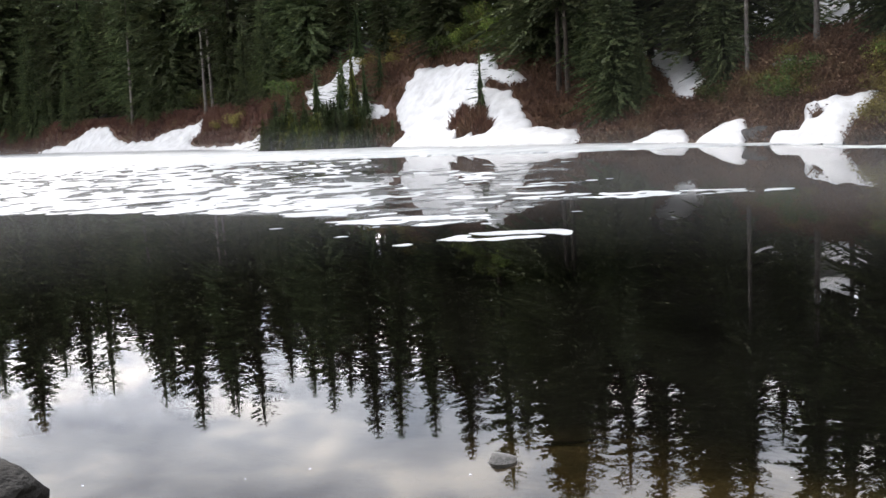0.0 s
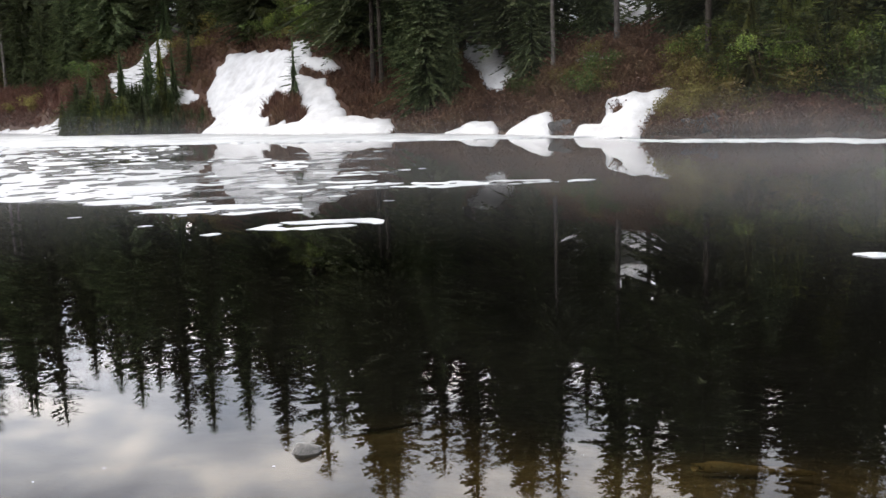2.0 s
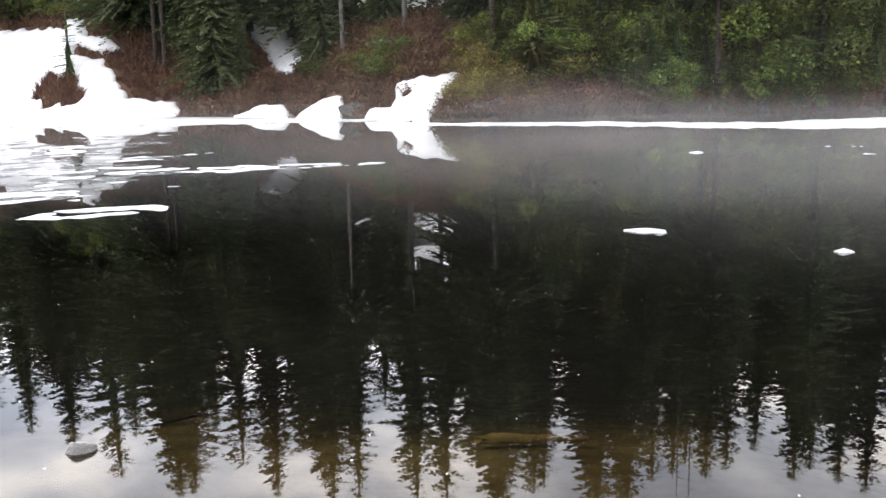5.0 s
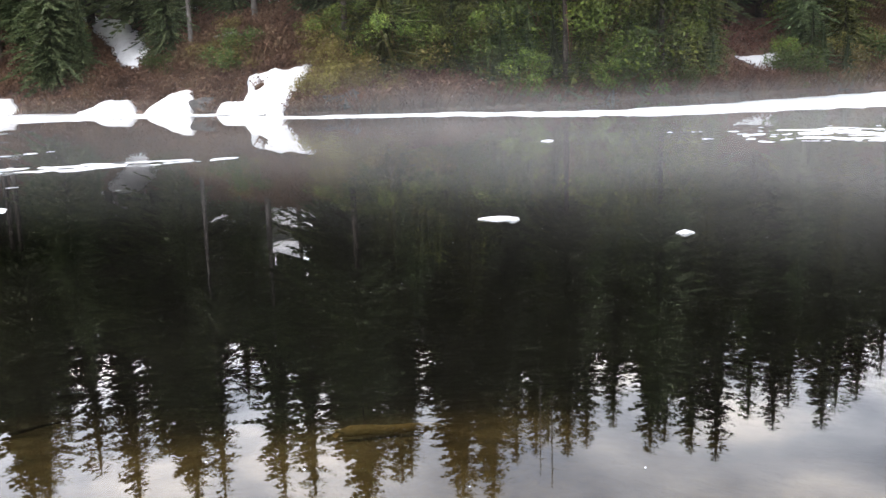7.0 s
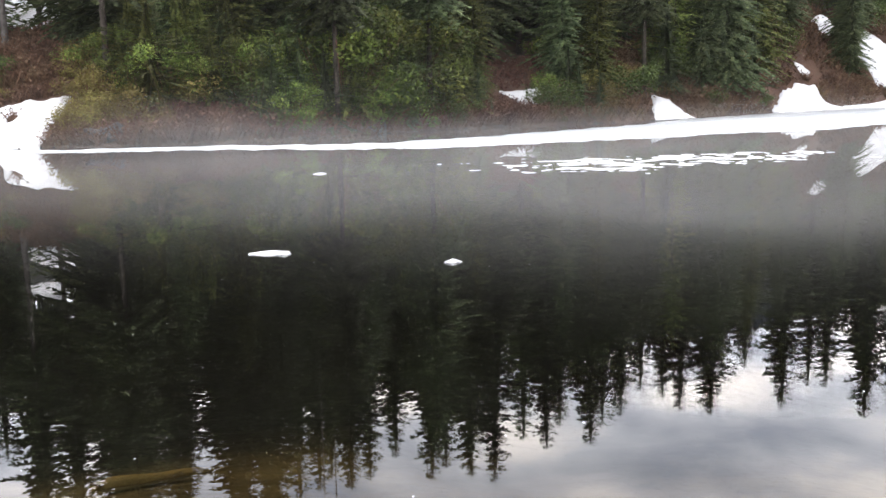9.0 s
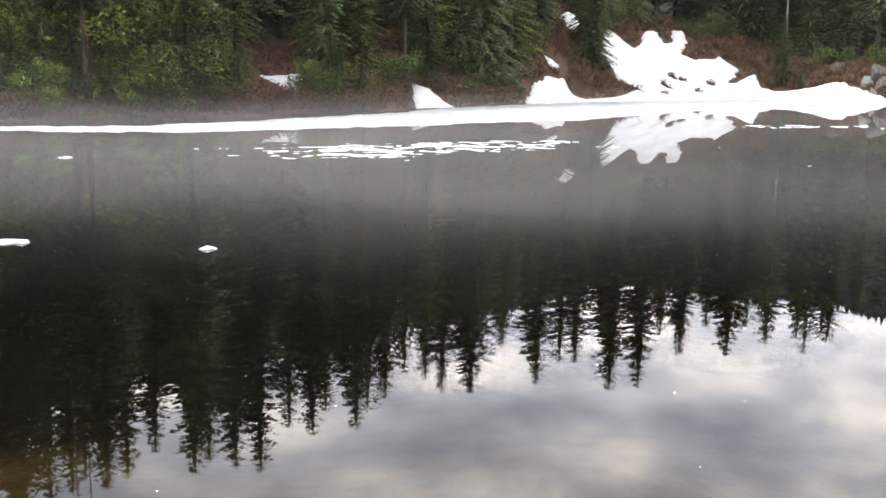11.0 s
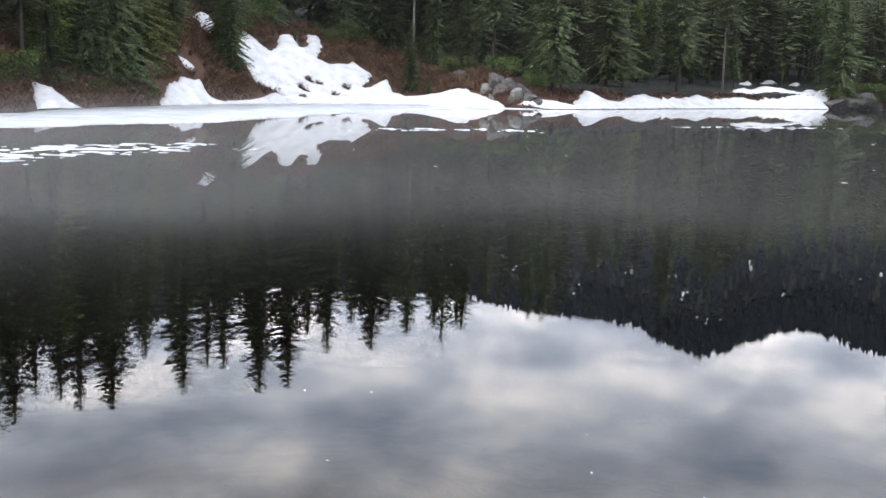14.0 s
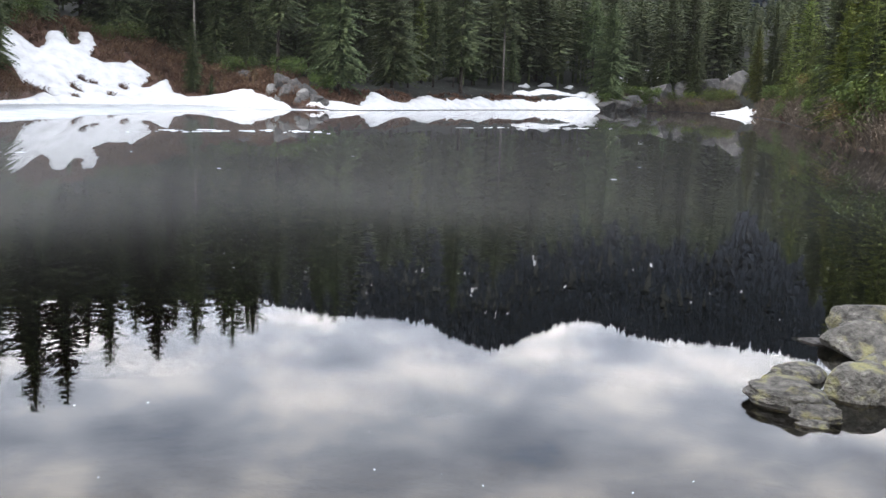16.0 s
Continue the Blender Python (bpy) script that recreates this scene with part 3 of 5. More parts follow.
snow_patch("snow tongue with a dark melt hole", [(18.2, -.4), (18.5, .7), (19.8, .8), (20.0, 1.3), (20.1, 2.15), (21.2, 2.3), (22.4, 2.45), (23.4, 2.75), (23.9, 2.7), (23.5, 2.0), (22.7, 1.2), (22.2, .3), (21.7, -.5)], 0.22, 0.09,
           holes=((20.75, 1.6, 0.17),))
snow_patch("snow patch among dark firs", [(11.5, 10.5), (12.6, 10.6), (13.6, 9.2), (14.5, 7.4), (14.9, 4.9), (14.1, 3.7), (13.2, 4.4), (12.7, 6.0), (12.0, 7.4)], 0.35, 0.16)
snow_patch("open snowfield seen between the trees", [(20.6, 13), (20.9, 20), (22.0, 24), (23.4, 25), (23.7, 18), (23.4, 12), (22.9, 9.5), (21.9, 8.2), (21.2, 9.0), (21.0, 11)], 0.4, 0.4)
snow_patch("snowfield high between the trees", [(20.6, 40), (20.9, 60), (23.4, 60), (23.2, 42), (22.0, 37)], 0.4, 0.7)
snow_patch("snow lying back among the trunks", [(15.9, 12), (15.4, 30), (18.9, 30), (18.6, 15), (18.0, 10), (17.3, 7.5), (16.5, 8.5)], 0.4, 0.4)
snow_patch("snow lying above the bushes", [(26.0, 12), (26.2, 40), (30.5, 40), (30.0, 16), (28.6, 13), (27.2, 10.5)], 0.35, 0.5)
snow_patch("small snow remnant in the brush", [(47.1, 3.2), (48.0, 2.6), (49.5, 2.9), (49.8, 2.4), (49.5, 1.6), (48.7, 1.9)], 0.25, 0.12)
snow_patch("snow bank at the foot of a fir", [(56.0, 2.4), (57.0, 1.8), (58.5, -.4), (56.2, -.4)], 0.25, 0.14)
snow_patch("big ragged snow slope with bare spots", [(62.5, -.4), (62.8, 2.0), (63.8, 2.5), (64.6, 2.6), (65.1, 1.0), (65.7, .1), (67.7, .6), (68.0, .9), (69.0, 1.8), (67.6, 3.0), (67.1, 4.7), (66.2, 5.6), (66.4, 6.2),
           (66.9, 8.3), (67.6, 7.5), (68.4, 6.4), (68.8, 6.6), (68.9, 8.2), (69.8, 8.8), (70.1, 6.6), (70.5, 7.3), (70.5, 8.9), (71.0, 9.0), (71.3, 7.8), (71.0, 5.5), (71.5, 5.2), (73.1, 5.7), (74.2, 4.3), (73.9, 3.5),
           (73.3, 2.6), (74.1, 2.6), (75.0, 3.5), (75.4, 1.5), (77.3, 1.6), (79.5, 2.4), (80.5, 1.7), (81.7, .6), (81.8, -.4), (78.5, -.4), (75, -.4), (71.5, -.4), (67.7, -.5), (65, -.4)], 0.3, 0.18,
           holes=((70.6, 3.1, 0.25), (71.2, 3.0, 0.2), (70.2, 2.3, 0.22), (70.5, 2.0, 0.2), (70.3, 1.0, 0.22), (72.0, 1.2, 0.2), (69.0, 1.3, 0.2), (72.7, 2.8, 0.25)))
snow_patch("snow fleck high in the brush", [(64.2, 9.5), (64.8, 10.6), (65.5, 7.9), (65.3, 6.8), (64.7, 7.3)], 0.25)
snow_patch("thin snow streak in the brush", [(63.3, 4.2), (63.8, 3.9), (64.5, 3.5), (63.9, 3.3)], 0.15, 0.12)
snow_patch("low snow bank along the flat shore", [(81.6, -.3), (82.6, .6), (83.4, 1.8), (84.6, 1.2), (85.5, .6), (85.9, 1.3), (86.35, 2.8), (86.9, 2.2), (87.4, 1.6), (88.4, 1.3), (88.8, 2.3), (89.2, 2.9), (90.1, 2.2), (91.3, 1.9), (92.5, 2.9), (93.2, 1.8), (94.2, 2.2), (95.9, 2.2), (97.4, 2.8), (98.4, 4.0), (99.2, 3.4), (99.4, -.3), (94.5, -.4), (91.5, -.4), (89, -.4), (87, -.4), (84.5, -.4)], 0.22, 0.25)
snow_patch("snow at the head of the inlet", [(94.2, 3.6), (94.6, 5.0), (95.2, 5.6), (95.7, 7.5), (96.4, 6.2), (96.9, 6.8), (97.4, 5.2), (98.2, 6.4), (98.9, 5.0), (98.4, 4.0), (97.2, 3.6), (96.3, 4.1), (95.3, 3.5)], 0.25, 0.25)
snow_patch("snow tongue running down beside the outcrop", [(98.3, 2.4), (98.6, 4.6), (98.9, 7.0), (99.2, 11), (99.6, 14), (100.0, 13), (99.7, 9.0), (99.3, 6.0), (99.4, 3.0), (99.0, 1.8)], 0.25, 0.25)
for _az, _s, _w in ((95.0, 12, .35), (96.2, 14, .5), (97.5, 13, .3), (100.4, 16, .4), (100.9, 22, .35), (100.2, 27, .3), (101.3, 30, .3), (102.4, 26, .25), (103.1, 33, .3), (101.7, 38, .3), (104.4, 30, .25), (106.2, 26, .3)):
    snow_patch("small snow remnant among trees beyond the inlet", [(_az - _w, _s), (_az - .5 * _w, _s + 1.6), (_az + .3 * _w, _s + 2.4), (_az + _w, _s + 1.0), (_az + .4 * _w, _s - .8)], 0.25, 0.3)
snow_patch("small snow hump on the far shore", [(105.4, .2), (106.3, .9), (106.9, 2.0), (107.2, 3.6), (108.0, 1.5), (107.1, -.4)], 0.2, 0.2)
build_ice()


# ---------------------------------------------------------------- trees
def tube(path, radii, sides=7):
    verts, faces = [], []
    for (x, y, z), r in zip(path, radii):
        for i in range(sides):
            a = 6.2832 * i / sides
            verts.append((x + r * math.cos(a), y + r * math.sin(a), z))
    for k in range(len(path) - 1):
        for i in range(sides):
            j = (i + 1) % sides
            faces.append((k * sides + i, k * sides + j, (k + 1) * sides + j, (k + 1) * sides + i))
    faces.append(tuple((len(path) - 1) * sides + i for i in range(sides)))
    return verts, faces


def conifer(seed, height, bare, radius, branches, needle, bark, name="conifer", girth=0.011, tuft=0.8, taper=0.66, gaps=0.35, whorl=0.40):
    """A narrow fir: tapered trunk, and a crown of drooping boughs hung with small sprays of needles."""
    rnd = random.Random(seed)
    root = new(name)
    lean = rnd.uniform(-0.012, 0.012), rnd.uniform(-0.012, 0.012)
    path = [(lean[0] * height * u + 0.03 * math.sin(4 * u + seed), lean[1] * height * u, height * u - (0.3 if u == 0 else 0)) for u in [i / 12 for i in range(13)]]
    verts, faces = tube(path, [height * girth * (1 - 0.93 * u) * (1.25 if u == 0 else 1) for u in [i / 12 for i in range(13)]])
    # dead stubs on the bare stem
    for _ in range(int(14 * bare * height / 8)):
        z, a, l = rnd.uniform(0.12, bare + 0.15) * height, rnd.uniform(0, 6.28), rnd.uniform(0.2, 0.9)
        k, r = len(verts), height * girth * 0.6
        dx, dy = math.cos(a), math.sin(a)
        x0, y0 = lean[0] * z, lean[1] * z
        verts += [(x0 + dx * r, y0 + dy * r, z + 0.025), (x0 + dx * r, y0 + dy * r, z - 0.025), (x0 + dx * l, y0 + dy * l, z - 0.25 * l)]
        faces.append((k, k + 1, k + 2))
    part("trunk", mesh_of("trunk", verts, faces, bark, True), root)
    verts, faces = [], []
    base = height * bare

    def spray(x, y, z, dx, dy, dz, w, hang):
        """A narrow pointed spray of needles from a point along a vector."""
        l = math.sqrt(dx * dx + dy * dy) + 1e-6
        wx, wy, wz = -dy / l * w * (1 - hang), dx / l * w * (1 - hang), w * hang
        n = len(verts)
        verts.extend([(x, y, z), (x + dx * 0.45 + wx, y + dy * 0.45 + wy, z + dz * 0.45 + wz * 0.35),
                      (x + dx, y + dy, z + dz), (x + dx * 0.45 - wx, y + dy * 0.45 - wy, z + dz * 0.45 - wz)])
        faces.append((n, n + 1, n + 2, n + 3))

    for b in range(branches):
        u = ((b + rnd.random()) / branches) ** 1.2
        # boughs stand in whorls, with air between them
        z = base + (height - base) * u
        z = min(height - 0.1, round(z / whorl) * whorl + rnd.gauss(0, 0.3 * whorl))
        u = max(0.0, (z - base) / (height - base))
        a = b * 2.39996 + rnd.uniform(-0.5, 0.5)
        # whole sides grow thin or full at different heights
        full = 1 + gaps * 2.2 * noise.noise(Vector((math.cos(a) * 1.1, math.sin(a) * 1.1, z * 0.55 + seed * 5.3)))
        reach = radius * (1 - u) ** taper * rnd.uniform(0.4, 1.15) * max(0.3, full) + 0.12
        if u < 0.10:
            reach *= 0.55 + 4.5 * u
        if rnd.random() < 0.05:
            reach *= 1.3
        ca, sa = math.cos(a), math.sin(a)
        rise = -0.16 + 0.72 * u + rnd.uniform(-0.12, 0.12)
        sag = 0.28 * (1 - 0.7 * u)
        ox, oy = lean[0] * z, lean[1] * z
        # the bough itself, in two pieces that bend
        for u0, u1 in ((0.0, 0.62), (0.5, 1.0)):
            d0, d1 = reach * u0, reach * u1
            z0, z1 = d0 * (rise - sag * u0), d1 * (rise - sag * u1)
            spray(ox + ca * d0, oy + sa * d0, z + z0, ca * (d1 - d0), sa * (d1 - d0), z1 - z0, 0.02 + 0.022 * reach, 0.5)
        step = 0.26 * tuft
        for k in range(max(1, int(reach / step))):
            ub = min(0.96, 0.18 + 0.8 * (k + rnd.random()) / max(1, int(reach / step)))
            d = reach * ub
            px, py, pz = ox + ca * d, oy + sa * d, z + d * (rise - sag * ub)
            tw = tuft * (0.32 + 0.36 * (1 - ub)) * min(1.0, 0.3 + reach * 0.5) * rnd.uniform(0.7, 1.3)
            for side in (-1, 1):
                out_, across, down = 0.75, side * rnd.uniform(0.4, 0.8), rnd.uniform(-0.5, 0.05) + 0.2 * u
                q = tw / math.sqrt(out_ * out_ + across * across + down * down)
                spray(px, py, pz, (ca * out_ - sa * across) * q, (sa * out_ + ca * across) * q, down * q, tw * rnd.uniform(0.22, 0.38), rnd.uniform(0.2, 0.9))
    # inner foliage close to the stem
    count = int(branches * 0.5)
    for b in range(count):
        u = ((b + rnd.random()) / count) ** 0.9
        z, w = base + (height - base) * u, (radius * (1 - u) ** (taper + 0.2) * 0.5 + 0.03) * rnd.uniform(0.4, 1.1)
        a, h = rnd.uniform(0, 3.14), 0.2 + 0.4 * (1 - u)
        ox, oy, n = lean[0] * z, lean[1] * z, len(verts)
        ca, sa = math.cos(a) * w, math.sin(a) * w
        verts += [(ox - ca, oy - sa, z - h * rnd.uniform(0.2, 1)), (ox, oy, z - h * 0.2), (ox + ca, oy + sa, z - h * rnd.uniform(0.2, 1)), (ox, oy, z + h)]
        faces.append((n, n + 1, n + 2, n + 3))
    # leader
    n = len(verts)
    lx, ly = lean[0] * height, lean[1] * height
    verts += [(lx - 0.03, ly, height - 0.3), (lx + 0.03, ly, height - 0.3), (lx, ly, height + 0.35)]
    faces.append((n, n + 1, n + 2))
    part("crown", mesh_of("crown", verts, faces, needle), root)
    return root


TREES = [conifer(11, 15, 0.08, 2.6, 780, NEEDLE, BARK), conifer(12, 15, 0.16, 2.1, 660, NEEDLE, BARK, taper=0.62), conifer(13, 15, 0.30, 2.1, 500, NEEDLE, BARK),
         conifer(14, 15, 0.05, 3.1, 900, NEEDLE, BARK, taper=0.7), conifer(15, 15, 0.20, 2.0, 330, NEEDLE, BARK, taper=0.5, gaps=0.55), conifer(16, 15, 0.12, 2.0, 700, NEEDLE, BARK, taper=0.6),
         conifer(17, 15, 0.38, 2.0, 330, NEEDLE, GREY_BARK, girth=0.0085, gaps=0.45), conifer(18, 15, 0.10, 3.7, 980, NEEDLE, BARK, taper=0.78, gaps=0.4),
         conifer(19, 15, 0.04, 2.8, 700, YOUNG_LIT, BARK, tuft=0.65, taper=0.7), conifer(20, 15, 0.08, 2.3, 600, YOUNG_LIT, BARK, tuft=0.65)]
SAPLINGS = [conifer(31, 3, 0.04, 0.75, 150, SAPLING, BARK, "young_conifer", 0.012, 0.30, whorl=0.16), conifer(32, 3, 0.03, 1.0, 190, SAPLING, BARK, "young_conifer", 0.012, 0.32, whorl=0.16),
            conifer(33, 3, 0.08, 0.5, 90, SAPLING, BARK, "young_conifer", 0.012, 0.35, whorl=0.16), conifer(34, 3, 0.02, 0.95, 200, YOUNG_LIT, BARK, "young_conifer", 0.012, 0.30, whorl=0.16),
            conifer(35, 3, 0.05, 0.7, 140, YOUNG_LIT, BARK, "young_conifer", 0.012, 0.28, whorl=0.16)]
for _k, _t in enumerate(TREES + SAPLINGS):
    # the first of each stands hidden deep in the forest
    _x, _y = plan(-28 + 1.3 * _k, 46)
    _t.matrix_world = pose(_x, _y, at(_x, _y, 0.1))
    tagged(_t, "dark green conifer deep in the lakeside forest", "tree", "forest trees")
PLACED = []
# the closed canopy, below the single tops
SKY_AZ = [-26, -15.5, -12.7, -10.2, -4.7, -.2, 3.8, 8.6, 12.7, 16.6, 17.9, 19.2, 22.5, 28.5, 30.1, 31.5, 36.3, 39.8, 44.9, 48.3, 51.5, 54.7, 56.1, 61.1, 63.9, 66.4, 70.3, 75.4, 80, 90, 120]
SKY_EL = [12.5, 13.7, 14.4, 14.1, 15.9, 17.3, 18.0, 17.2, 17.2, 17.6, 16.4, 16.8, 19.6, 21.5, 19.4, 20.5, 20.9, 19.4, 21, 18.6, 18.6, 17.5, 15.9, 15.2, 14.3, 14.6, 12.4, 12.0, 11.5, 9, 8]
rnd = random.Random(77)


def tree(kind, az, s, height, label, group="forest trees", tilt=0.0, wide=1.0):
    x, y = plan(az, s)
    base = 15.0 if kind in TREES else 3.0
    k = height / base
    ob = copy_thing(kind, pose(x, y, at(x, y, 0.12), rnd.uniform(-1, 1), tilt + rnd.uniform(-0.8, 0.8), rnd.uniform(0, 360)) if tilt == 0 else pose(x, y, at(x, y, 0.12), 0, tilt, 0))
    ob.scale = (k * wide * rnd.uniform(0.92, 1.08), k * wide * rnd.uniform(0.92, 1.08), k)
    ob["label"], ob["group"] = label, group
    PLACED.append((x, y))
    return ob


def skyline(rows):
    """Trees whose tops stand against the sky: bearing, metres behind the shore, elevation of the top as the lake mirrors it, kind."""
    for az, s, el, k in rows:
        x, y = plan(az, s)
        h = (shore_r(az) + s) * math.tan(radians(el)) - 0.95 - ground_z(x, y)
        tree(TREES[k], az, s, h, "tall dark green conifer with a pointed top above the shore", "forest trees", 0.0, 1.1 if az > 58 else 1.0)


skyline([(-25.3, 12, 13.4, 0), (-23.6, 8, 15.5, 3), (-22.2, 14, 12.8, 1), (-20.7, 10, 13.9, 5), (-19.5, 12, 14.0, 4), (-18.0, 16, 12.0, 1), (-16.6, 9, 14.6, 0), (-15.2, 8, 16.6, 0), (-13.6, 12, 14.5, 1), (-11.8, 9, 16.7, 4), (-9.6, 12, 14.5, 5)])
skyline([(-8.4, 11, 15.4, 1), (-7.4, 9, 16.3, 0), (-6.1, 13, 15.6, 5), (-5.0, 10, 18.0, 5), (-3.3, 12, 18.1, 1), (-1.4, 13, 18.2, 0), (.8, 12, 19.6, 5), (2.8, 11, 21.2, 4), (4.3, 14, 19.2, 1), (6.3, 7, 22.6, 3), (7.4, 8, 22.6, 7), (8.9, 10, 19.2, 1)])
skyline([(10.2, 6, 21.4, 4), (12.0, 8, 23.2, 5), (13.7, 10, 20.8, 1), (15.3, 7, 23.5, 7), (16.8, 10, 20.6, 1), (19.2, 12, 18.6, 4), (20.7, 6, 23.9, 6), (22.5, 8, 24.2, 6), (24.3, 9, 22.0, 6), (26.0, 6, 24.2, 7), (27.6, 7, 23.4, 1), (28.7, 8, 23.2, 5)])
skyline([(30.1, 12, 19.7, 5), (36.1, 8, 22.2, 1), (32.0, 6, 25.0, 3), (33.5, 6, 24.9, 3), (34.8, 9, 22.6, 1), (36.9, 9, 21.6, 1), (38.2, 6, 22.0, 0), (39.2, 6, 21.8, 5), (41.0, 8, 20.6, 1), (43.1, 6, 22.0, 0), (43.9, 9, 21.3, 1), (45.1, 7, 21.8, 3), (47.0, 6, 22.1, 5), (48.6, 9, 19.7, 1), (49.8, 9, 20.2, 5), (50.7, 10, 19.0, 1)])
skyline([(52.7, 7, 20.0, 0), (53.6, 9, 19.0, 4), (54.5, 8, 18.3, 1), (56.6, 10, 17.2, 5), (57.9, 8, 17.9, 0), (59.5, 7, 18.1, 3), (61.5, 13, 15.4, 1), (63.4, 13, 17.6, 5), (64.7, 14, 16.2, 4), (65.7, 14, 16.2, 1), (67.7, 13, 17.7, 0), (69.4, 13, 17.4, 5), (70.6, 15, 14.4, 1), (71.8, 14, 15.5, 0)])
skyline([(73.0, 15, 13.8, 1), (74.2, 12, 15.3, 3), (75.4, 14, 13.6, 4), (76.5, 11, 14.5, 5), (78.2, 10, 14.0, 1), (79.1, 9, 13.8, 4), (79.8, 9, 14.0, 0), (81.0, 12, 12.2, 5)])


def dead_spar(az, s, el):
    """A thin dead stem, bare to the top, with a few broken twigs."""
    x, y = plan(az, s)
    h = (shore_r(az) + s) * math.tan(radians(el)) - 1.4 - ground_z(x, y)
    verts, faces = tube([(0.05 * math.sin(3 * u), 0, h * u - (0.3 if u == 0 else 0)) for u in [i / 10 for i in range(11)]], [0.075 * (1 - 0.75 * i / 10) for i in range(11)], 6)
    for i in range(14):
        z, a, l, k = h * (0.35 + 0.045 * i), i * 2.4, 0.25 + 0.12 * (i % 3), len(verts)
        verts += [(0, 0, z), (0.02, 0.02, z - 0.04), (l * math.cos(a), l * math.sin(a), z + 0.08)]
        faces.append((k, k + 1, k + 2))
    ob = new("dead_tree", mesh_of("dead_tree", verts, faces, GREY_BARK, True))
    ob.matrix_world = pose(x, y, ground_z(x, y))
    tagged(ob, "thin dead grey spar standing above the bushes", "tree", "dead spars")


dead_spar(36.4, 7.0, 23.8)
dead_spar(37.1, 7.4, 24.4)


def in_view_gap(az, s):
    """Gaps through which snow shows behind the front trees."""
    return (11.6 < az < 15.2 and s < 12) or (19.4 < az < 25.0 and 8 < s < 30) or (20.8 < az < 24.0 and 4.2 < s < 9) or (46.6 < az < 50.3 and s < 3.2) or (55.6 < az < 58.6 and s < 2.0) or (21.0 < az < 23.2 and 2.5 < s < 58) or (16.2 < az < 18.4 and 4.5 < s < 25) or (25.8 < az < 28.6 and 8 < s < 30)


def forest_fill():
    """The crowd of trees behind the front row; all lower than the skyline."""
    made, tries = 0, 0
    while made < 108 and tries < 9000:
        tries += 1
        az = rnd.uniform(-27, 80) if made % 3 else rnd.uniform(5, 52)
        s = 7 + 12 * rnd.random()
        if in_view_gap(az, s):
            continue
        x, y = plan(az, s)
        if any((x - a) ** 2 + (y - b) ** 2 < 3.4 for a, b in PLACED) or on_snow(x, y, 0.3):
            continue
        top = float(np.interp(az, SKY_AZ, SKY_EL)) * rnd.uniform(0.70, 0.95)
        h = (shore_r(az) + s) * math.tan(radians(top)) - 1.5 - ground_z(x, y)
        if h < 5:
            continue
        kinds = (2, 6, 2, 6, 2) if 11 < az < 26 else (0, 1, 3, 8, 7, 8, 9, 9) if 30 < az < 64 else (0, 1, 1, 2, 3, 3, 5, 7)
        tree(TREES[rnd.choice(kinds)], az, s, min(h, 32), "dark green conifer in the crowded lakeside forest", "forest trees", 0.0, 1.15 if 11 < az < 26 else 1.05)
        made += 1
    made, tries = 0, 0
    while made < 43 and tries < 6000:
        tries += 1
        az = rnd.uniform(80, 116.5)
        s = 2.4 + 20 * rnd.random() ** 1.5
        x, y = plan(az, s)
        if any((x - a) ** 2 + (y - b) ** 2 < 4.5 for a, b in PLACED) or on_snow(x, y, 0.3):
            continue
        h = rnd.uniform(4, 14) if az < 109 else rnd.uniform(3.5, 7)
        tree(TREES[rnd.choice((0, 1, 2, 3, 5, 7, 4, 9) if az < 107 else (8, 9, 3, 0))], az, s, h, "dark green conifer on the flat end of the lake" if az < 107 else "yellow-green conifer leaning over the shore")
        made += 1


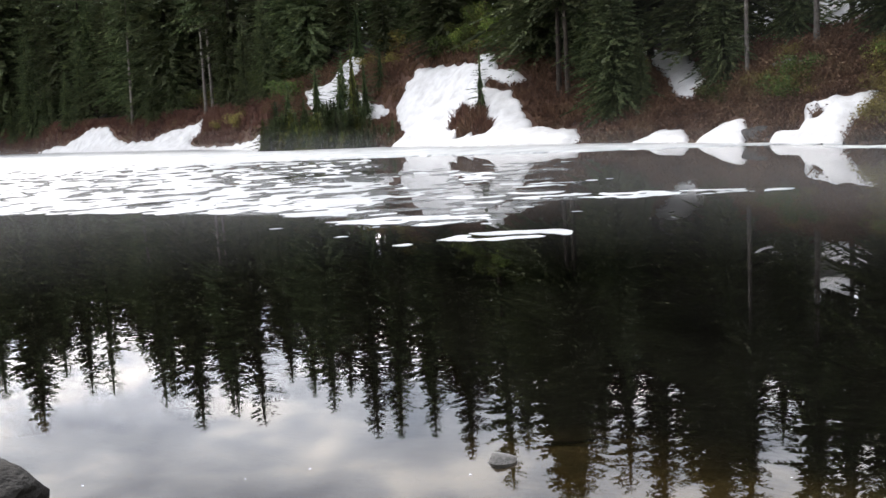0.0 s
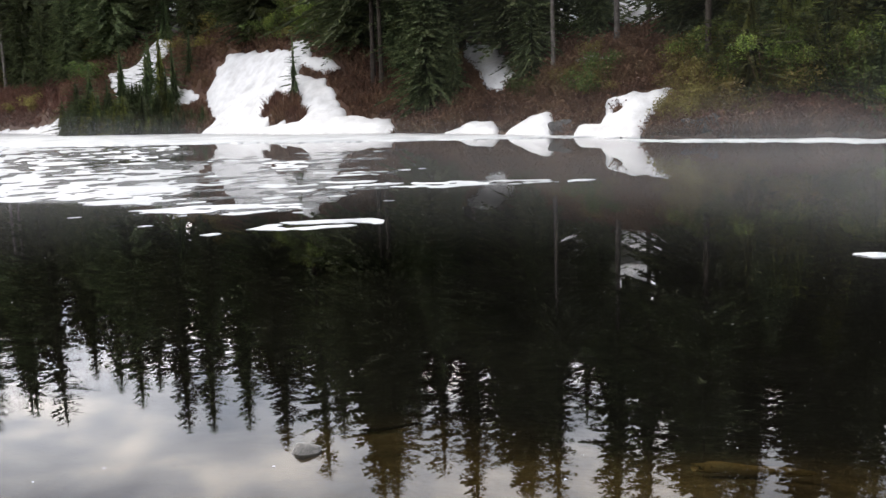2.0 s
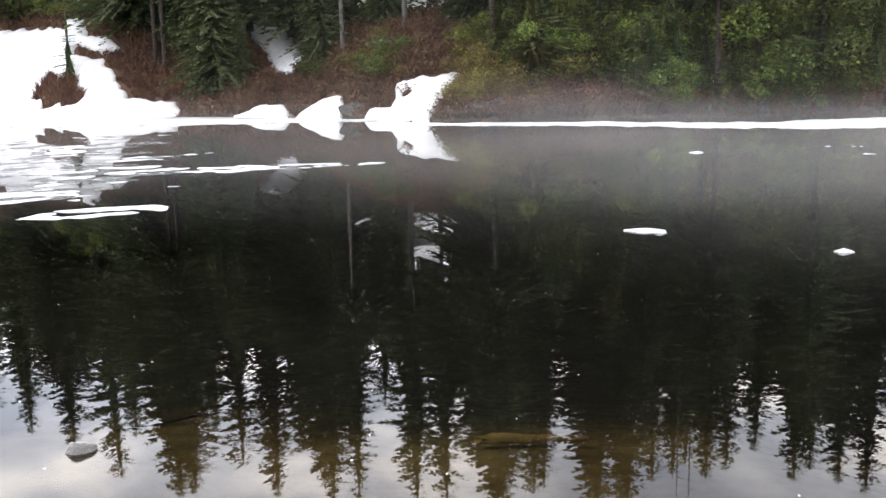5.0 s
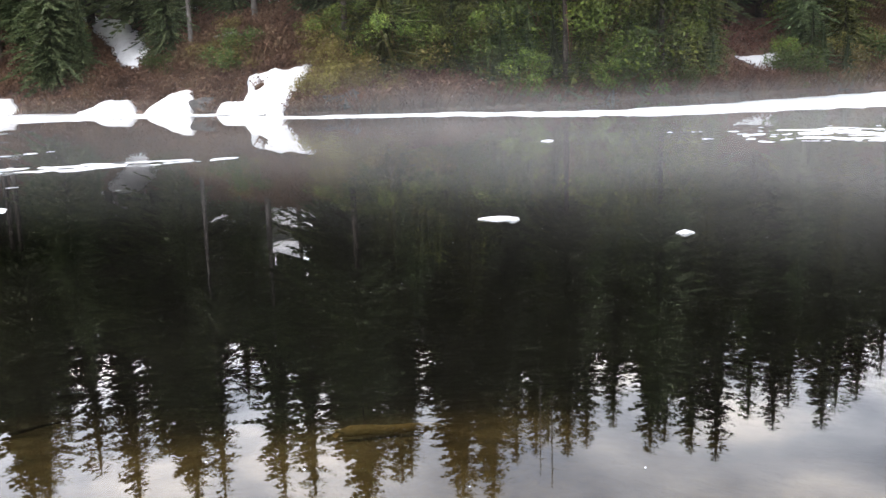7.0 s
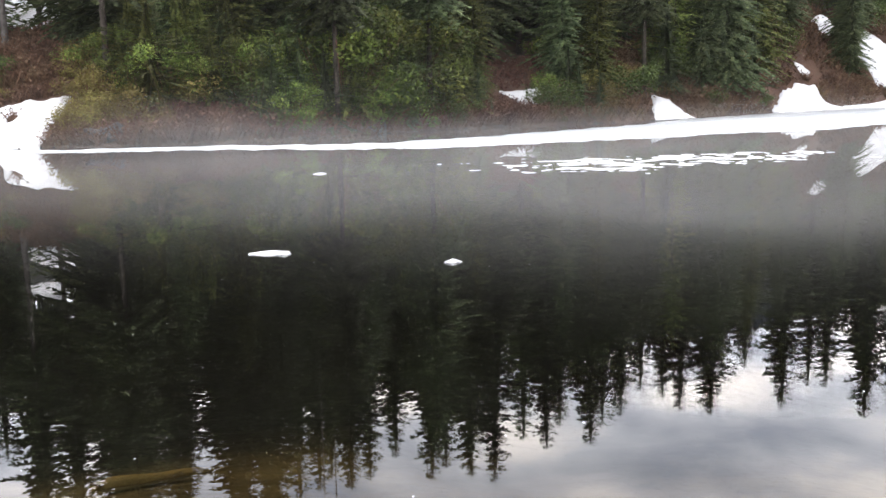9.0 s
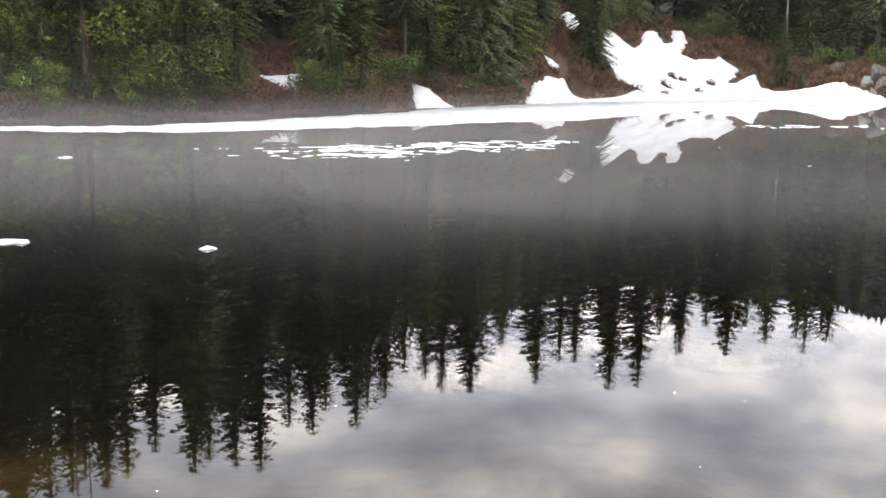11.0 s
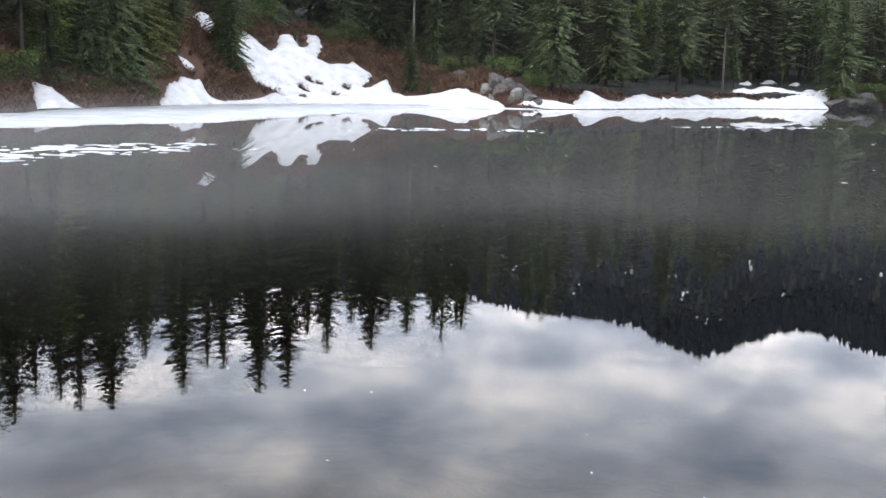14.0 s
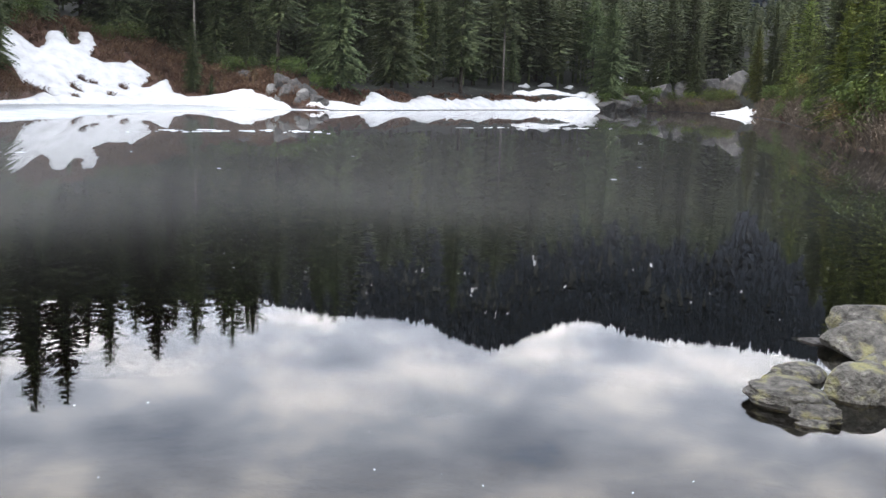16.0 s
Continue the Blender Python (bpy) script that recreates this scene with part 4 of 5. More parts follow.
def back_forest(count):
    """Rows of trees far back among the trunks, joined."""
    verts, faces, made, tries = [], [], 0, 0
    while made < count and tries < count * 20:
        tries += 1
        az = (rnd.uniform(80, 118), rnd.uniform(18, 26), rnd.uniform(-28, 80), rnd.uniform(84, 112), rnd.uniform(-28, 80))[made % 5 if made % 10 != 1 else 3]
        s = 12 + 40 * rnd.random() if az < 80 else 12 + 130 * rnd.random() ** 1.3
        if 18 < az < 26 and made % 5 == 1:
            s += 34
        if in_view_gap(az, s):
            continue
        x, y = plan(az, s)
        if on_snow(x, y, 0.5):
            continue
        z = ground_z(x, y)
        if az < 81:
            top = float(np.interp(az, SKY_AZ, SKY_EL)) * rnd.uniform(0.70, 0.95)
            h = min(36, (shore_r(az) + s) * math.tan(radians(top)) - 1.5 - z)
        else:
            h = rnd.uniform(6, 15) if az < 107 else rnd.uniform(4, 7)
        if h < 5:
            continue
        made += 1
        n, rad = 140, h * rnd.uniform(0.11, 0.20)
        k = len(verts)
        g = h * 0.011
        verts += [(x - g, y, z - 0.2), (x + g, y, z - 0.2), (x, y, z + h), (x, y - g, z - 0.2), (x, y + g, z - 0.2)]
        faces += [(k, k + 1, k + 2), (k + 3, k + 4, k + 2)]
        low = rnd.uniform(0.3, 0.45) if 11 < az < 26 else rnd.uniform(0.06, 0.3)
        for b in range(n):
            u = ((b + rnd.random()) / n) ** 0.8
            a = b * 2.39996 + rnd.uniform(-0.4, 0.4)
            ca, sa = math.cos(a), math.sin(a)
            bz, l = z + h * (low + (1 - low) * u), rad * (1 - u) ** 0.5 * rnd.uniform(0.35, 1.2) + 0.15
            drop = l * rnd.uniform(0.0, 0.5) * (1 - u)
            w = 0.12 + 0.13 * l
            k = len(verts)
            verts += [(x, y, bz), (x + ca * l * 0.6 - sa * w, y + sa * l * 0.6 + ca * w, bz - drop * 0.4 - w * 0.5), (x + ca * l, y + sa * l, bz - drop),
                      (x + ca * l * 0.6 + sa * w, y + sa * l * 0.6 - ca * w, bz - drop * 0.4 - w * 0.5)]
            faces += [(k, k + 1, k + 2), (k, k + 2, k + 3)]
    tagged(new("back_forest", mesh_of("back_forest", verts, faces, NEEDLE)), "dense dark conifers standing back from the shore", "forest", kind="stuff")


# marked trees along the shore: bearing, metres behind it, height, kind, tilt
for az, s, h, k, tilt, words in ((-17.3, 4.3, 21, 6, 1.5, "tall conifer with a bare grey trunk"), (-13.3, 6.5, 19, 6, 0.3, "grey-trunked conifer standing in snow"), (-12.9, 7.9, 19, 6, -0.3, "grey-trunked conifer standing in snow"),
                                 (6.8, 3.8, 15, 2, 0.6, "conifer with a thick dark trunk"), (7.3, 3.7, 15, 2, -0.4, "conifer with a thick dark trunk"), (17.2, 4.5, 14, 6, -0.3, "conifer with a slim pale bare trunk"),
                                 (25.7, 3.0, 14.5, 2, 0.2, "conifer with a stout reddish trunk above green bushes"), (38.2, 0.3, 12.5, 2, 0.2, "conifer with a slim dark trunk"), (43.5, 0.9, 12.5, 2, 0.4, "conifer with a straight dark trunk"),
                                 (55.6, 2.2, 11, 2, 0.2, "conifer at the foot of the brush"), (60.0, 2.0, 10.5, 3, 0.2, "full green conifer reaching down to the shore"), (76.5, 5.7, 13, 6, 0.2, "conifer with a pale broken lower trunk"),
                                 (78.6, 9.0, 15, 6, -0.5, "conifer with a long pale trunk"), (91.4, 3.7, 15, 1, 0.2, "spindly conifer behind the snow bank"), (93.8, 4.0, 14, 6, 0.1, "conifer with a thin bare trunk"), (84.5, 2.4, 13, 0, 0.2, "drooping conifer behind the snow bank"),
                                 (9.9, 1.8, 9, 3, 0.2, "broad dark fir at the shore"), (10.3, 4.0, 10, 0, 0.1, "broad dark fir at the shore"), (15.7, 6.0, 12, 0, 0.3, "dark fir with hanging boughs"), (11.4, 2.2, 3.6, 0, 0.4, "short fir beside a snow patch"),
                                 (-22.4, 3.0, 11, 3, 0.2, "dense fir at the water's edge"), (-24.3, 5.0, 16, 0, 0.2, "tall fir with lichen-hung boughs"), (76.4, 2.2, 4.4, 3, 0.3, "short dense fir on the snow bank"), (66.3, 3.4, 7.5, 0, 0.4, "ragged fir in front of the snow slope")):
    tree(TREES[k], az, s, h, words, "marked trees on the shore", tilt, 0.8)
for az, s, h, k in ((-25.5, 4, 6, 3), (-23.4, 2.4, 5, 3), (-21.6, 5.5, 7, 0), (-20.6, 4.8, 6, 3), (-19.8, 6.5, 8, 0), (-17.0, 6, 7, 3), (-16.2, 4.6, 5.5, 3), (-15.0, 6.8, 8, 0), (-12.0, 7.5, 8, 3), (-11.0, 6, 6.5, 0), (-9.8, 7.5, 7, 3),
                    (8.6, 4.6, 8, 0), (10.0, 6.2, 9, 3), (15.9, 4.4, 6, 3), (19.6, 6.5, 7, 0), (24.4, 6.0, 7, 3), (63.0, 6, 7, 0), (66.0, 5.2, 7, 3), (72.4, 9.5, 8, 0), (75.2, 7.5, 7, 3), (77.6, 6.5, 8, 0), (79.4, 5.5, 6, 3)):
    tree(TREES[k], az, s, h, "shaggy dark fir with boughs down to the ground", "low firs on the bank", 0.0, 0.85)
for az, s, h, k in ((29.2, 3.4, 6, 3), (32.6, 2.6, 7, 8), (34.4, 4.0, 9, 0), (36.9, 2.6, 6.5, 8), (39.4, 3.6, 8, 3), (41.6, 2.4, 6, 9), (46.0, 2.4, 6.5, 8), (51.0, 3.0, 8, 0), (53.0, 2.2, 7, 8), (57.2, 3.4, 9, 9), (58.8, 2.4, 8, 0), (61.6, 3.4, 9, 8),
                    (109.4, 3.0, 6, 9), (110.2, 6.0, 7.5, 8), (111.0, 1.8, 5, 9), (111.7, 4.0, 7, 0), (112.3, 1.6, 5.5, 8), (113.0, 3.2, 7, 9), (113.7, 1.5, 5.5, 8), (114.3, 3.5, 7.5, 3), (115.0, 1.8, 6, 9), (115.8, 3.0, 7, 8), (108.6, 5.0, 8, 0)):
    tree(TREES[k], az, s, h, "leaning green conifer close above the shore", "shore conifers", 0.0, 0.95)
forest_fill()
back_forest(1250)

# young firs: on the little point, on the snow and along the bank
for az, s, h, k in ((2.3, 3.3, 3.1, 2), (-7.1, 3.0, 3.6, 0), (-5.0, 3.3, 3.9, 4), (-4.3, 3.2, 3.2, 0), (-9.0, 1.4, 1.6, 1), (-8.4, 1.0, 1.9, 1), (-7.9, 2.0, 2.3, 0), (-7.3, 1.1, 1.7, 1), (-6.8, 1.8, 2.0, 1), (-6.2, 1.0, 1.5, 1), (-5.8, 2.4, 3.6, 0), (-5.3, 1.2, 1.7, 1), (-4.8, 2.2, 2.6, 0), (-8.8, 2.6, 2.9, 0), (-4.2, 1.4, 1.3, 1),
                    (-5.6, 4.2, 3.4, 0), (-3.4, 5.5, 2.6, 0), (-4.6, 9.5, 4.5, 0), (11.6, 3.4, 2.2, 0), (77.4, 1.9, 1.3, 1), (69.8, 7.4, 1.0, 1), (47.0, 0.6, 1.0, 1), (52.0, 1.0, 2.2, 1), (53.2, 0.8, 1.8, 1), (51.4, 1.6, 2.4, 0), (46.2, 1.2, 2.0, 1), (28.4, 2.6, 3.4, 1), (30.2, 3.4, 4.2, 0), (31.8, 2.2, 3.2, 1), (33.6, 3.0, 4.6, 0), (35.4, 2.0, 3.4, 1), (36.6, 3.4, 4.8, 1), (39.6, 2.4, 3.8, 0), (41.0, 3.2, 4.6, 1), (42.4, 1.6, 3.0, 1), (44.6, 2.8, 4.4, 0), (56.8, 2.6, 4.0, 1), (58.6, 2.2, 3.6, 1), (61.4, 2.0, 3.2, 0), (111.6, 1.0, 2.6, 1), (112.6, 1.6, 3.4, 0), (113.6, 1.2, 2.8, 1), (110.8, 2.0, 3.0, 0)):
    tree(SAPLINGS[k], az, s, h, "small bright green young fir" if h < 2.2 else "slender young fir on the bank", "young firs on the bank", 0.0)


for _k in range(44):
    az, s = -10.2 + 5.6 * _k / 43 + rnd.uniform(-0.12, 0.12), rnd.uniform(0.1, 2.0)
    tree(SAPLINGS[rnd.choice((1, 1, 3, 0))], az, s, rnd.uniform(1.3, 2.3 if az < -6 else 1.8), "bushy young fir in a thicket at the water's edge", "fir thicket on the point", 0.0, 1.5)
for _k in range(34):
    tree(SAPLINGS[rnd.choice((1, 1, 3))], -10.1 + 5.7 * _k / 33 + rnd.uniform(-0.1, 0.1), rnd.uniform(-0.7, 0.1), rnd.uniform(0.8, 1.3), "low bushy fir hanging over the lake ice", "fir thicket on the point", 0.0, 2.0)
for _k in range(10):
    tree(SAPLINGS[1], -4.7 + 0.2 * _k, rnd.uniform(0.2, 1.2), rnd.uniform(0.6, 1.1), "low bushy fir beside the snow slope", "fir thicket on the point", 0.0, 1.5)
for _k in range(34):
    az, s = 26.5 + 19.5 * _k / 33 + rnd.uniform(-0.4, 0.4), rnd.uniform(1.3, 4.2)
    tree(SAPLINGS[rnd.choice((3, 3, 4, 1))], az, s, rnd.uniform(2.0, 4.6), "bright green young fir among shrubs on the bank", "young firs on the bank", 0.0, rnd.uniform(1.0, 1.4))


for _k in range(18):
    tree(SAPLINGS[rnd.choice((1, 3, 0))], 34 + 12.3 * _k / 17 + rnd.uniform(-0.3, 0.3), rnd.uniform(0.3, 1.3), rnd.uniform(1.4, 3.0), "young fir low on the misty shore", "young firs on the bank", 0.0, 1.3)


# ---------------------------------------------------------------- bushes and brush
def bush(seed, leaf, size, leaves, lift, leaf_size, name="bush"):
    """Many-stemmed shrub: thin stems and small leaves in uneven clumps."""
    r = random.Random(seed)
    root = new(name)
    lobes = [(r.gauss(0, 0.38) * size, r.gauss(0, 0.38) * size, r.uniform(0.25, 0.85) * lift, r.uniform(0.22, 0.45) * size) for _ in range(11)]
    verts, faces = [], []
    for x, y, z, q in lobes:
        for _ in range(3):
            k = len(verts)
            ex, ey, ez = x + r.uniform(-q, q), y + r.uniform(-q, q), z + q * r.uniform(0, 0.7)
            verts += [(x * 0.15 - 0.012, y * 0.15, -0.1), (x * 0.15 + 0.012, y * 0.15, -0.1), (ex + 0.005, ey, ez), (ex - 0.005, ey, ez)]
            faces.append((k, k + 1, k + 2, k + 3))
    part("stem", mesh_of("stem", verts, faces, TWIG), root)
    verts, faces = [], []
    for _ in range(leaves):
        x, y, z, q = r.choice(lobes)
        v = Vector((r.gauss(0, 1), r.gauss(0, 1), r.gauss(0, 1))).normalized() * q * r.uniform(0.55, 1.12)
        c = Vector((x, y, max(0.02, z + v.z * 0.8))) + Vector((v.x, v.y, 0))
        a = Vector((r.gauss(0, 1), r.gauss(0, 1), r.gauss(0, 0.6))).normalized() * leaf_size * r.uniform(0.6, 1.3)
        b = a.cross(Vector((r.gauss(0, 1), r.gauss(0, 1), r.gauss(0, 1)))).normalized() * leaf_size * r.uniform(0.25, 0.45)
        k = len(verts)
        verts += [c - a, c + b, c + a, c - b]
        faces.append((k, k + 1, k + 2, k + 3))
    part("foliage", mesh_of("foliage", verts, faces, leaf), root)
    return root


BUSHES = [bush(1, LEAF, 1.5, 3400, 1.8, 0.056), bush(2, LEAF, 1.2, 3000, 2.4, 0.054), bush(3, OLIVE, 1.3, 1300, 1.3, 0.07), bush(4, OLIVE, 1.0, 1100, 1.0, 0.065), bush(5, LEAF, 1.0, 1200, 1.1, 0.075), bush(6, DULL_LEAF, 1.3, 1500, 1.5, 0.08)]
for _k, _b in enumerate(BUSHES):
    _x, _y = plan(27 + 2.2 * _k, 3.6)
    _b.matrix_world = pose(_x, _y, at(_x, _y, 0.05))
    tagged(_b, "leafy green shrub on the steep bank" if _k not in (2, 3) else "yellow-olive shrub just coming into leaf", "bush", "bushes on the bank")


def bushes(lo, hi, s_lo, s_hi, count, kinds, small, large, words):
    for _ in range(count):
        az, s = rnd.uniform(lo, hi), rnd.uniform(s_lo, s_hi)
        if in_view_gap(az, s):
            continue
        x, y = plan(az, s)
        if on_snow(x, y, 0.4):
            continue
        k = rnd.uniform(small, large)
        ob = copy_thing(BUSHES[rnd.choice(kinds)], pose(x, y, at(x, y, 0.05), 0, 0, rnd.uniform(0, 360)))
        ob.scale = (k, k, k * rnd.uniform(0.85, 1.2))
        ob["label"] = words


bushes(23.6, 31, 1.6, 5.0, 26, (2, 3, 2, 0), 0.6, 1.0, "yellow-olive shrub just coming into leaf")
bushes(27, 46, 1.8, 6.0, 32, (0, 1, 4, 0, 2, 1), 0.7, 1.15, "leafy green shrub on the steep bank")
bushes(32.5, 38.5, 1.4, 3.4, 8, (0, 1, 5), 0.9, 1.35, "tall bright green shrub crowding the bank")
bushes(38.2, 42.2, 1.2, 2.4, 5, (1, 0), 1.5, 1.9, "tall bright yellow-green shrub leaning over the shore")
bushes(28, 33, 1.8, 4.0, 7, (2, 1, 2), 0.7, 1.1, "yellow-green shrub crowding the bank")
bushes(16, 25, 2.6, 5.5, 26, (2, 3), 0.35, 0.65, "small olive shrub in the brown heath")
bushes(33.5, 45.5, 0.3, 1.5, 28, (5, 0, 4, 5), 0.5, 0.9, "green shrub reaching down to the misty shore")
bushes(34, 58, 0.9, 3.0, 22, (4, 5, 3), 0.6, 1.0, "green shrub at the misty foot of the bank")
bushes(36, 63, 0.2, 1.2, 30, (5, 3, 3, 4), 0.3, 0.6, "dull green shrub hanging over the misty shore")
bushes(23.9, 28.5, 0.4, 1.5, 14, (2, 3), 0.45, 0.75, "yellow-olive shrub above dark shore rocks")
bushes(23.3, 27.2, 0.8, 2.2, 12, (2, 3, 2), 0.5, 0.85, "yellow-olive shrub just coming into leaf")
bushes(48, 64, 1.5, 8.0, 30, (0, 5, 3, 5), 0.7, 1.2, "green shrub below the conifers")
bushes(-14, -2, 4.5, 12, 20, (5, 3, 5, 2), 0.7, 1.3, "green shrub at the top of the bank")
bushes(-1, 12, 7.5, 14, 26, (5, 3, 5, 0), 0.7, 1.3, "green shrub above the snow slope")
bushes(8, 24, 2.5, 10, 30, (3, 5, 5), 0.5, 0.95, "low shrub among brown brush")
bushes(-15, -10, 0.8, 3.5, 5, (2, 3), 0.6, 1.0, "yellow-olive shrub beside the snow bank")
bushes(64, 80, 6, 12, 22, (5, 3, 5), 0.6, 1.1, "low shrub above the snow slope")
bushes(78, 84, 2.5, 6, 7, (5,), 0.7, 1.1, "round green shrub beside grey boulders")
bushes(99.8, 107.5, 0.4, 10, 44, (5, 3, 5, 0), 0.5, 1.2, "scrubby shrub growing between grey outcrops")
bushes(100, 116, 0.8, 8, 34, (3, 5, 5), 0.5, 1.1, "scrubby shrub on the far shore")


def brush(name, label, lo, hi, s_hi, count, tall, mat=TWIG):
    """Leafless brown heath: upright and slanting twigs over a stretch of bank."""
    verts, faces, made, tries = [], [], 0, 0
    while made < count and tries < count * 3:
        tries += 1
        az, s = rnd.uniform(lo, hi), -0.1 + s_hi * rnd.random()
        x, y = plan(az, s)
        if noise.noise(Vector((x * 0.5, y * 0.5, 11))) < -0.5 or on_snow(x, y, 0.12, True):
            continue
        made += 1
        z = ground_z(x, y)
        low = 0.55 if on_snow(x, y, 0.7) else 1.0
        for _ in range(7):
            h, a = low * tall * rnd.uniform(0.3, 1.1), rnd.uniform(0, 6.28)
            t = rnd.uniform(0.1, 1.0)
            ex, ey = x + math.cos(a) * h * t, y + math.sin(a) * h * t
            w = 0.006 + 0.010 * rnd.random()
            k = len(verts)
            mx, my, mz = (x + ex) / 2, (y + ey) / 2, z + h * 0.62
            verts += [(x - w, y, z - 0.05), (x + w, y, z - 0.05), (mx + w, my + w, mz), (ex, ey, z + h), (mx - w, my - w, mz)]
            faces.append((k, k + 1, k + 2, k + 3, k + 4))
            # small dead leaves and buds near its tip
            for u in (0.7, 0.95):
                cx, cy, cz = x + (ex - x) * u + rnd.gauss(0, 0.05), y + (ey - y) * u + rnd.gauss(0, 0.05), z + h * u + rnd.gauss(0, 0.04)
                q, b, e = rnd.uniform(0.02, 0.05), rnd.uniform(0, 6.28), rnd.uniform(-0.03, 0.03)
                ca, sa, k = q * math.cos(b), q * math.sin(b), len(verts)
                verts += [(cx - ca, cy - sa, cz - e), (cx + sa * 0.5, cy - ca * 0.5, cz - q * 0.6), (cx + ca, cy + sa, cz + e), (cx - sa * 0.5, cy + ca * 0.5, cz + q * 0.6)]
                faces.append((k, k + 1, k + 2, k + 3))
    tagged(new(name, mesh_of(name, verts, faces, mat)), label, "brush", kind="stuff")


def brush_clump(az, s, wide, count, tall, label):
    """One brown clump of twigs standing out of the snow."""
    verts, faces = [], []
    cx, cy = plan(az, s)
    for _ in range(count):
        d, q = wide * math.sqrt(rnd.random()), rnd.uniform(0, 6.28)
        x, y = cx + d * math.cos(q), cy + d * math.sin(q)
        z, h, a = ground_z(x, y), tall * rnd.uniform(0.5, 1.1) * (1.15 - 0.6 * d / wide), rnd.uniform(0, 6.28)
        t, w, k = rnd.uniform(0.1, 0.8), 0.012 + 0.014 * rnd.random(), len(verts)
        ex, ey = x + math.cos(a) * h * t, y + math.sin(a) * h * t
        verts += [(x - w, y, z - 0.05), (x + w, y, z - 0.05), ((x + ex) / 2 + w, (y + ey) / 2, z + h * 0.62), (ex, ey, z + h), ((x + ex) / 2 - w, (y + ey) / 2, z + h * 0.62)]
        faces.append((k, k + 1, k + 2, k + 3, k + 4))
    tagged(new("brush_clump", mesh_of("brush_clump", verts, faces, TWIG)), label, "brush", "brush clumps in the snow")


for az, s, wide, count, tall in ((1.0, 2.5, 0.5, 260, 0.75), (1.7, 2.2, 0.75, 500, 0.85), (2.3, 1.8, 0.5, 240, 0.7), (70.6, 3.1, 0.3, 80, 0.4), (71.2, 3.0, 0.25, 70, 0.4), (70.3, 1.0, 0.25, 60, 0.35), (72.7, 2.8, 0.3, 80, 0.4)):
    brush_clump(az, s, wide, count, tall, "clump of bare brown twigs melted out of the snow")
brush("brush", "leafless reddish-brown heath under the tall trees", -25, -9, 7, 3300, 0.6)
brush("brush", "leafless reddish-brown heath round the snow slope", -9, 10, 13, 5700, 0.6)
brush("brush", "leafless reddish-brown heath between the snow banks", 10, 25, 9, 4800, 0.6)
brush("brush", "brown brush at the foot of the bushy bank", 25, 50, 6, 2200, 0.5)
brush("brush", "bare brown twigs in the mist at the water's edge", 26, 50, 1.5, 1500, 0.7)
brush("brush", "leafless reddish-brown heath round the ragged snow", 50, 82, 12, 6300, 0.65)
brush("brush", "dark brown heath behind the low snow bank", 78, 100, 3, 900, 0.4)
brush("brush", "pale brown scrub along the near end of the shore", 100, 117, 3.4, 4800, 0.8, GREY_TWIG)


# ---------------------------------------------------------------- the wooded ridge
CLEARINGS = []


def snow_clearing(az, el, wide, tall):
    """A snow-filled opening in the ridge forest: bearing, elevation, metres across and up the slope."""
    s = 150.0
    while s < 690:
        x, y = plan(az, s)
        if (ground_z(x, y) + 6) / math.hypot(x, y) > math.tan(radians(el)):
            break
        s += 6
    CLEARINGS.append((az, s, wide, tall))
    verts, faces, n, m = [], [], 9, 7
    for i in range(n + 1):
        for k in range(m + 1):
            u, v = 2 * i / n - 1, 2 * k / m - 1
            edge = 1 - 0.35 * noise.noise(Vector((az + u * 2, v * 2, 1.0)))
            x, y = plan(az + math.degrees(u * math.sqrt(max(0, 1 - 0.6 * v * v)) * wide * edge / (shore_r(az) + s)), s + v * math.sqrt(max(0, 1 - 0.6 * u * u)) * tall * edge)
            verts.append((x, y, ground_z(x, y) + 4.0 + 1.5 * noise.noise(Vector((x * 0.2, y * 0.2, 2)))))
    for i in range(n):
        for k in range(m):
            p = i * (m + 1) + k
            faces.append((p, p + m + 1, p + m + 2, p + 1))
    tagged(new("snow_clearing", mesh_of("snow_clearing", verts, faces, SNOW, True)), "small snow-filled opening in the ridge forest", "snow", "snow flecks on the ridge")


for az, el, many in ((83.0, 10.3, 4), (83.5, 12.0, 6), (82.2, 11.4, 2), (89.0, 10.4, 4), (89.2, 9.6, 2), (91.1, 10.9, 3), (94.1, 13.0, 4), (93.6, 13.1, 3), (107.8, 9.7, 5), (86.3, 11.6, 3), (101.8, 9.4, 3), (96.0, 10.0, 2),
                     (92.1, 11.5, 3), (87.6, 10.2, 3), (105.9, 11.0, 2), (84.5, 9.2, 3), (97.5, 10.8, 2)):
    for _ in range(many):
        snow_clearing(az + rnd.gauss(0, 0.35), el + rnd.gauss(0, 0.35), rnd.uniform(0.25, 0.75), rnd.uniform(1.5, 6))


